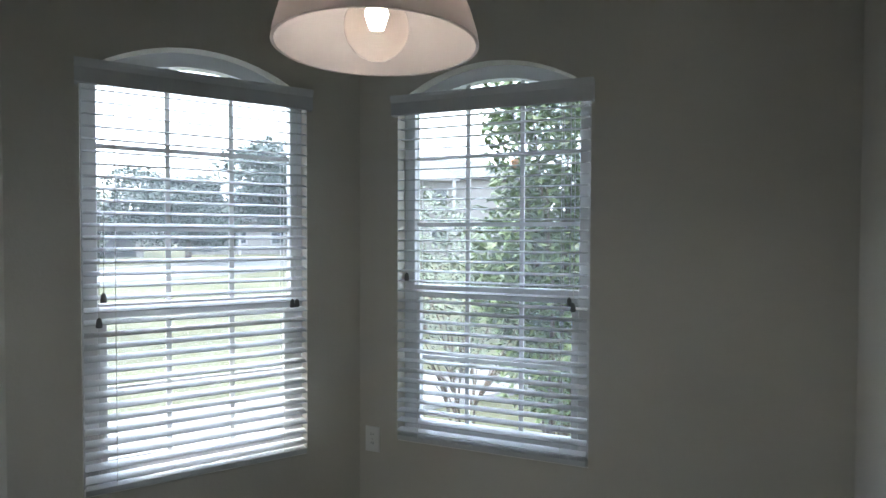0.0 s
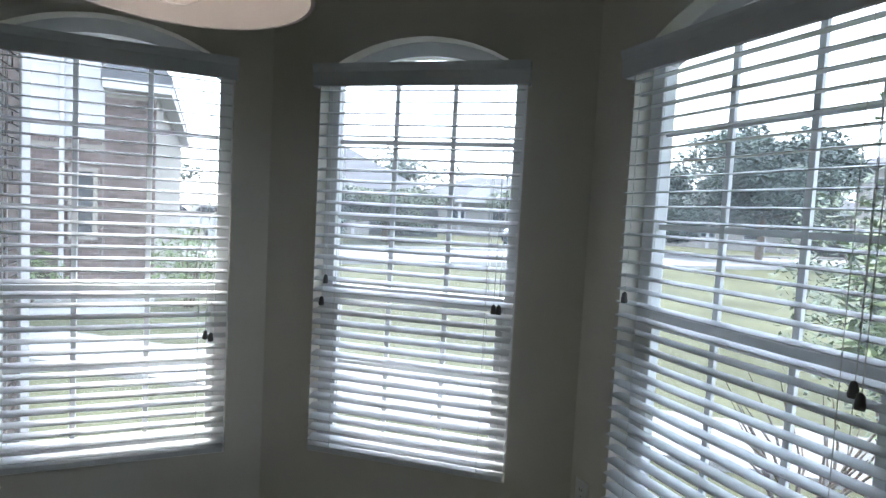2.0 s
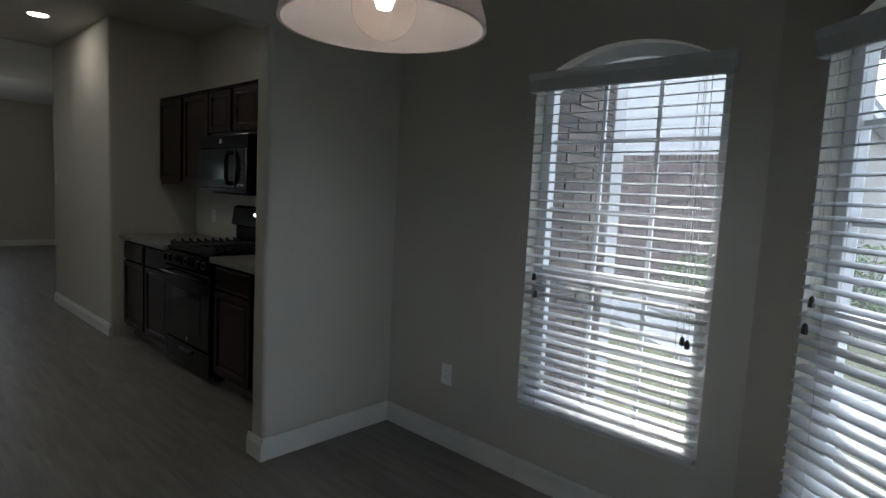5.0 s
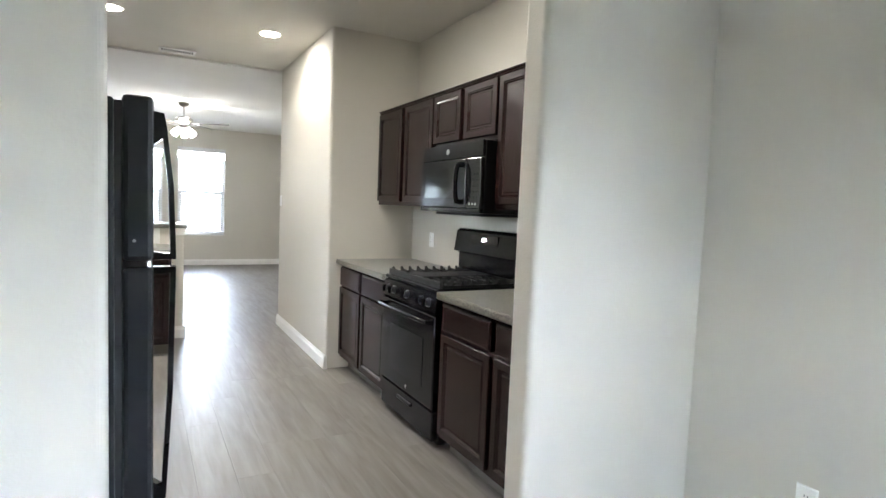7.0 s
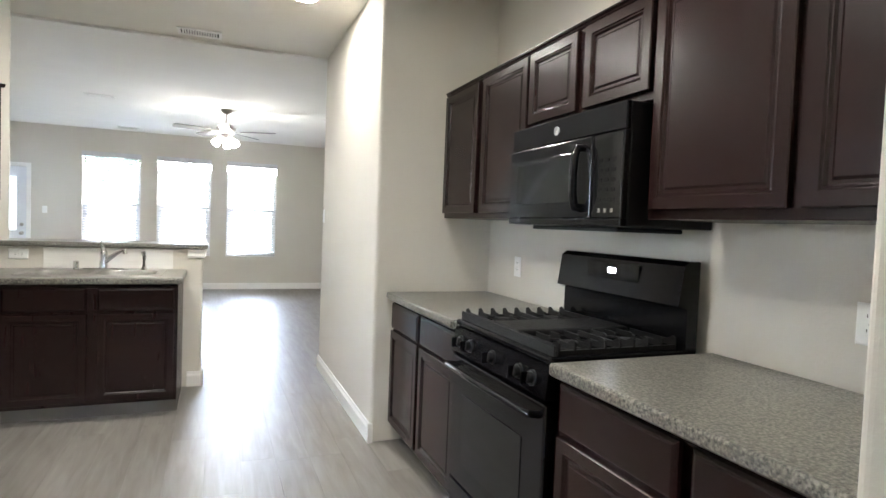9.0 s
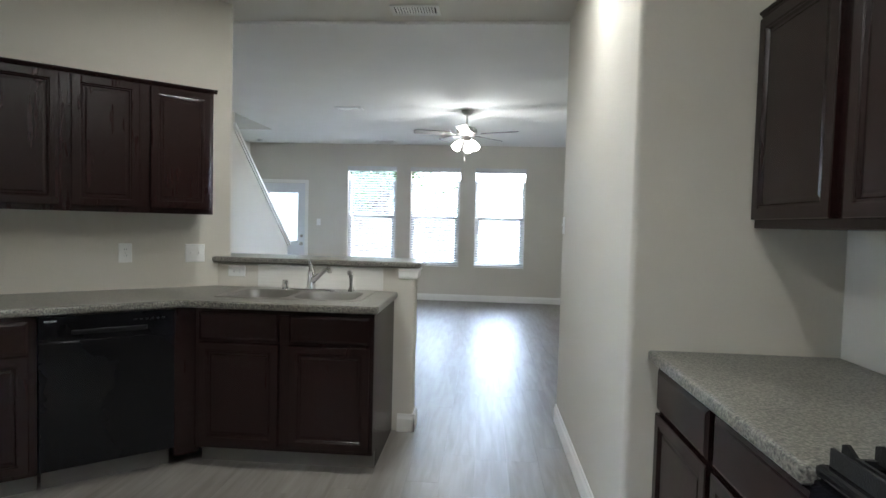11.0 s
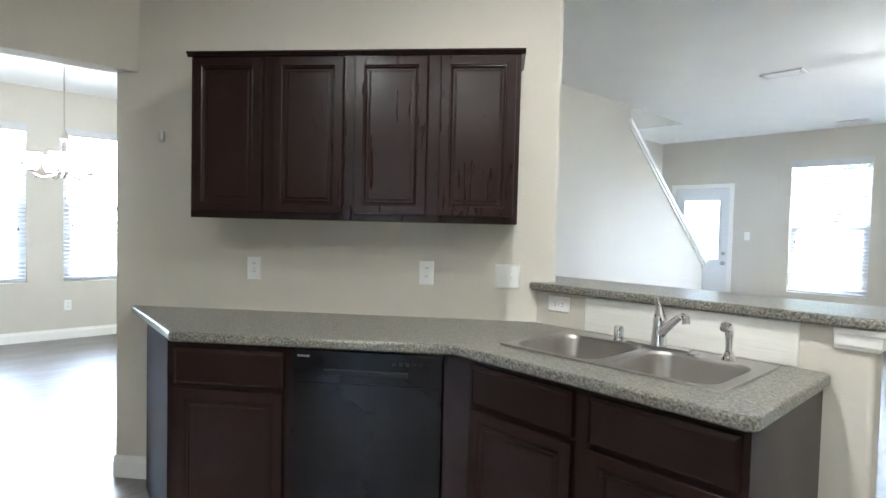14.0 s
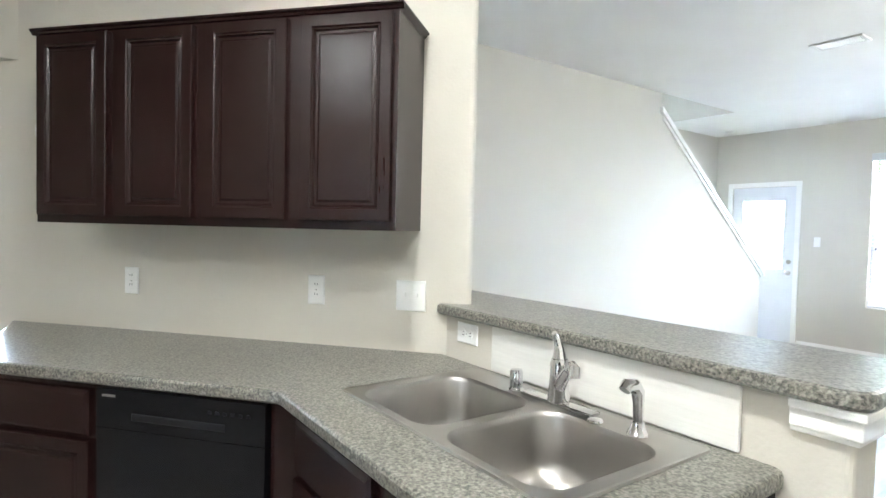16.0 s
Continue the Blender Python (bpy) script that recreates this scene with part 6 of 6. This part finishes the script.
for i in range(19):
    z0 = 2.50 + 0.172 * i
    if me is None:
        bb = bmesh.new()
        prism(bb, [(-0.018, 0.0), (0.016, 0.0), (0.004, 0.19), (-0.018, 0.19)], -9.9, 0.70, Matrix(((1, 0, 0, 0), (0, 0, 1, 0), (0, 1, 0, 0), (0, 0, 0, 1))))
        s = link_mesh("siding_board", bb, M_SIDING)
        me = s.data
    else:
        s = new("siding_board", me)
    s.parent = nh
    s.matrix_basis = pose(0, 0, z0)
verts, faces = [], []
for y0, y1, z0, z1 in brick_courses(-4.5, 0.74, 0.0, 2.40) + brick_courses(0.76, 1.465, 0.0, 3.2):
    dx = 0.004 * math.sin(y0 * 51 + z0 * 77)
    i = len(verts)
    verts += [(xx, yy, zz) for zz in (z0, z1) for xx, yy in ((-0.025, y0), (dx, y0), (dx, y1), (-0.025, y1))]
    faces += [(i, i + 3, i + 2, i + 1), (i + 4, i + 5, i + 6, i + 7), (i, i + 1, i + 5, i + 4), (i + 1, i + 2, i + 6, i + 5), (i + 2, i + 3, i + 7, i + 6), (i + 3, i, i + 4, i + 7)]
y = -4.5
while y < 0.70:
    i = len(verts)
    verts += [(xx, yy, zz) for zz in (2.41, 2.49) for xx, yy in ((-0.025, y), (0.012, y), (0.012, y + 0.057), (-0.025, y + 0.057))]
    faces += [(i, i + 3, i + 2, i + 1), (i + 4, i + 5, i + 6, i + 7), (i, i + 1, i + 5, i + 4), (i + 1, i + 2, i + 6, i + 5), (i + 2, i + 3, i + 7, i + 6), (i + 3, i, i + 4, i + 7)]
    y += 0.067
me = bpy.data.meshes.new("brickwork")
me.from_pydata(verts, [], faces)
tagged(mesh_part("brickwork", me, M_BRICK, nh, "red-brown brick courses"), "", "", "", "stuff")
part("garage_door", boxes((-0.03, -8.5, 0.0, 0.03, -5.2, 2.2)), M_SIDING, nh)

nwin = part("window", boxes((-0.01, 0.30, 0.95, 0.04, 0.36, 2.05), (-0.01, 0.62, 0.95, 0.04, 0.68, 2.05), (-0.01, 0.36, 0.95, 0.04, 0.62, 1.01), (-0.01, 0.36, 1.99, 0.04, 0.62, 2.05)), M_MORTAR, nh, "tan window surround")
part("pane", boxes((-0.005, 0.36, 1.01, 0.02, 0.62, 1.99)), M_CARGLASS, nwin)

# garden fence behind the living room
fence = thing("fence", "grey wooden board fence behind the house", "fence", pose(-6, -16.5, GZ))
me = None
for i in range(90):
    if me is None:
        s = link_mesh("board", boxes((0, 0, 0, 0.14, 0.02, 1.8)), M_BARK)
        me = s.data
    else:
        s = new("board", me)
    s.parent = fence
    s.matrix_basis = pose(i * 0.15, 0, 0.02)
part("rail", boxes((0, 0.02, 0.3, 13.5, 0.06, 0.39)), M_BARK, fence)
part("rail", boxes((0, 0.02, 1.4, 13.5, 0.06, 1.49)), M_BARK, fence)

# ---- brick wing beside the nook window ----
wing = tagged(link_mesh("wall_wing", boxes((-0.95, 0.90, GZ, -0.14, 1.055, 3.2)), M_TANMORTAR), "tan brick wing wall outside the nook window", "wall", "", "structure")
structure("trim_wing_corner", boxes((-1.10, 0.86, GZ, -0.95, 1.085, 3.2), bevel=0.006), M_SIDING, "pale corner post of the brick wing", "trim")
shared = {}
for x0, x1, z0, z1 in brick_courses(-0.948, -0.142, GZ + 0.02, 3.1):
    key = round(x1 - x0, 3)
    if key not in shared:
        ob = link_mesh("brick", boxes((0, 0, 0, x1 - x0, 0.02, z1 - z0)), M_TANBRICK)
        shared[key] = ob.data
    else:
        ob = new("brick", shared[key])
    ob.parent = wing
    ob.matrix_basis = pose(x0, 1.05 + 0.003 * math.sin(x0 * 40 + z0 * 91), z0)

# ---- floor planks ----
PW, PL = 0.182, 1.22
plank_mesh = link_mesh("plank", boxes((0.0003, 0.0, -0.012, PW - 0.0003, 1.0, 0.0)), M_PLANK)
plank_data = plank_mesh.data
bpy.data.objects.remove(plank_mesh)
far_verts, far_faces = [], []
rnd = random.Random(8)


def plank(x, y0, y1, near):
    if near:
        o = new("plank", plank_data)
        o.parent = FLOOR
        o.matrix_basis = Matrix.Translation((x, y0 + 0.0003, 0)) @ Matrix.Diagonal((1, y1 - y0 - 0.0006, 1, 1))
    else:
        i = len(far_verts)
        far_verts.extend((xx, yy, zz) for zz in (-0.012, 0.0) for xx, yy in ((x + 0.0003, y0), (x + PW - 0.0003, y0), (x + PW - 0.0003, y1 - 0.0005), (x + 0.0003, y1 - 0.0005)))
        far_faces.extend(((i, i + 3, i + 2, i + 1), (i + 4, i + 5, i + 6, i + 7), (i, i + 1, i + 5, i + 4), (i + 1, i + 2, i + 6, i + 5), (i + 2, i + 3, i + 7, i + 6), (i + 3, i, i + 4, i + 7)))


x = -0.74
while x < DX:
    y = FAR_Y - rnd.uniform(0, PL)
    top_y = 0.15 if x > NOOK_R - 0.05 else (3.26 if x > 0.74 else (2.2 if x > -0.1 else -2.75))
    if x < -0.1:
        top_y = -4.5
    while y < top_y:
        y0, y1 = max(y, FAR_Y - 0.05), min(y + PL, top_y)
        if y1 - y0 > 0.02:
            plank(x, y0, y1, -0.1 < x < 4.55 and y1 > -4.9)
        y += PL
    x += PW
# the bay corner
for k in range(5):
    xx = 0.74 - PW * (k + 1) + 0.004
    yy = BAY_A[1] + (xx - 0.02) / (BAY_B[0]) * (BAY_B[1] - BAY_A[1])
    if xx > 0.0:
        plank(xx, 2.2, yy + 0.06, True)
me = bpy.data.meshes.new("planks_beyond")
me.from_pydata(far_verts, [], far_faces)
tagged(mesh_part("planks_beyond", me, M_PLANK, FLOOR), "", "", "", "stuff")
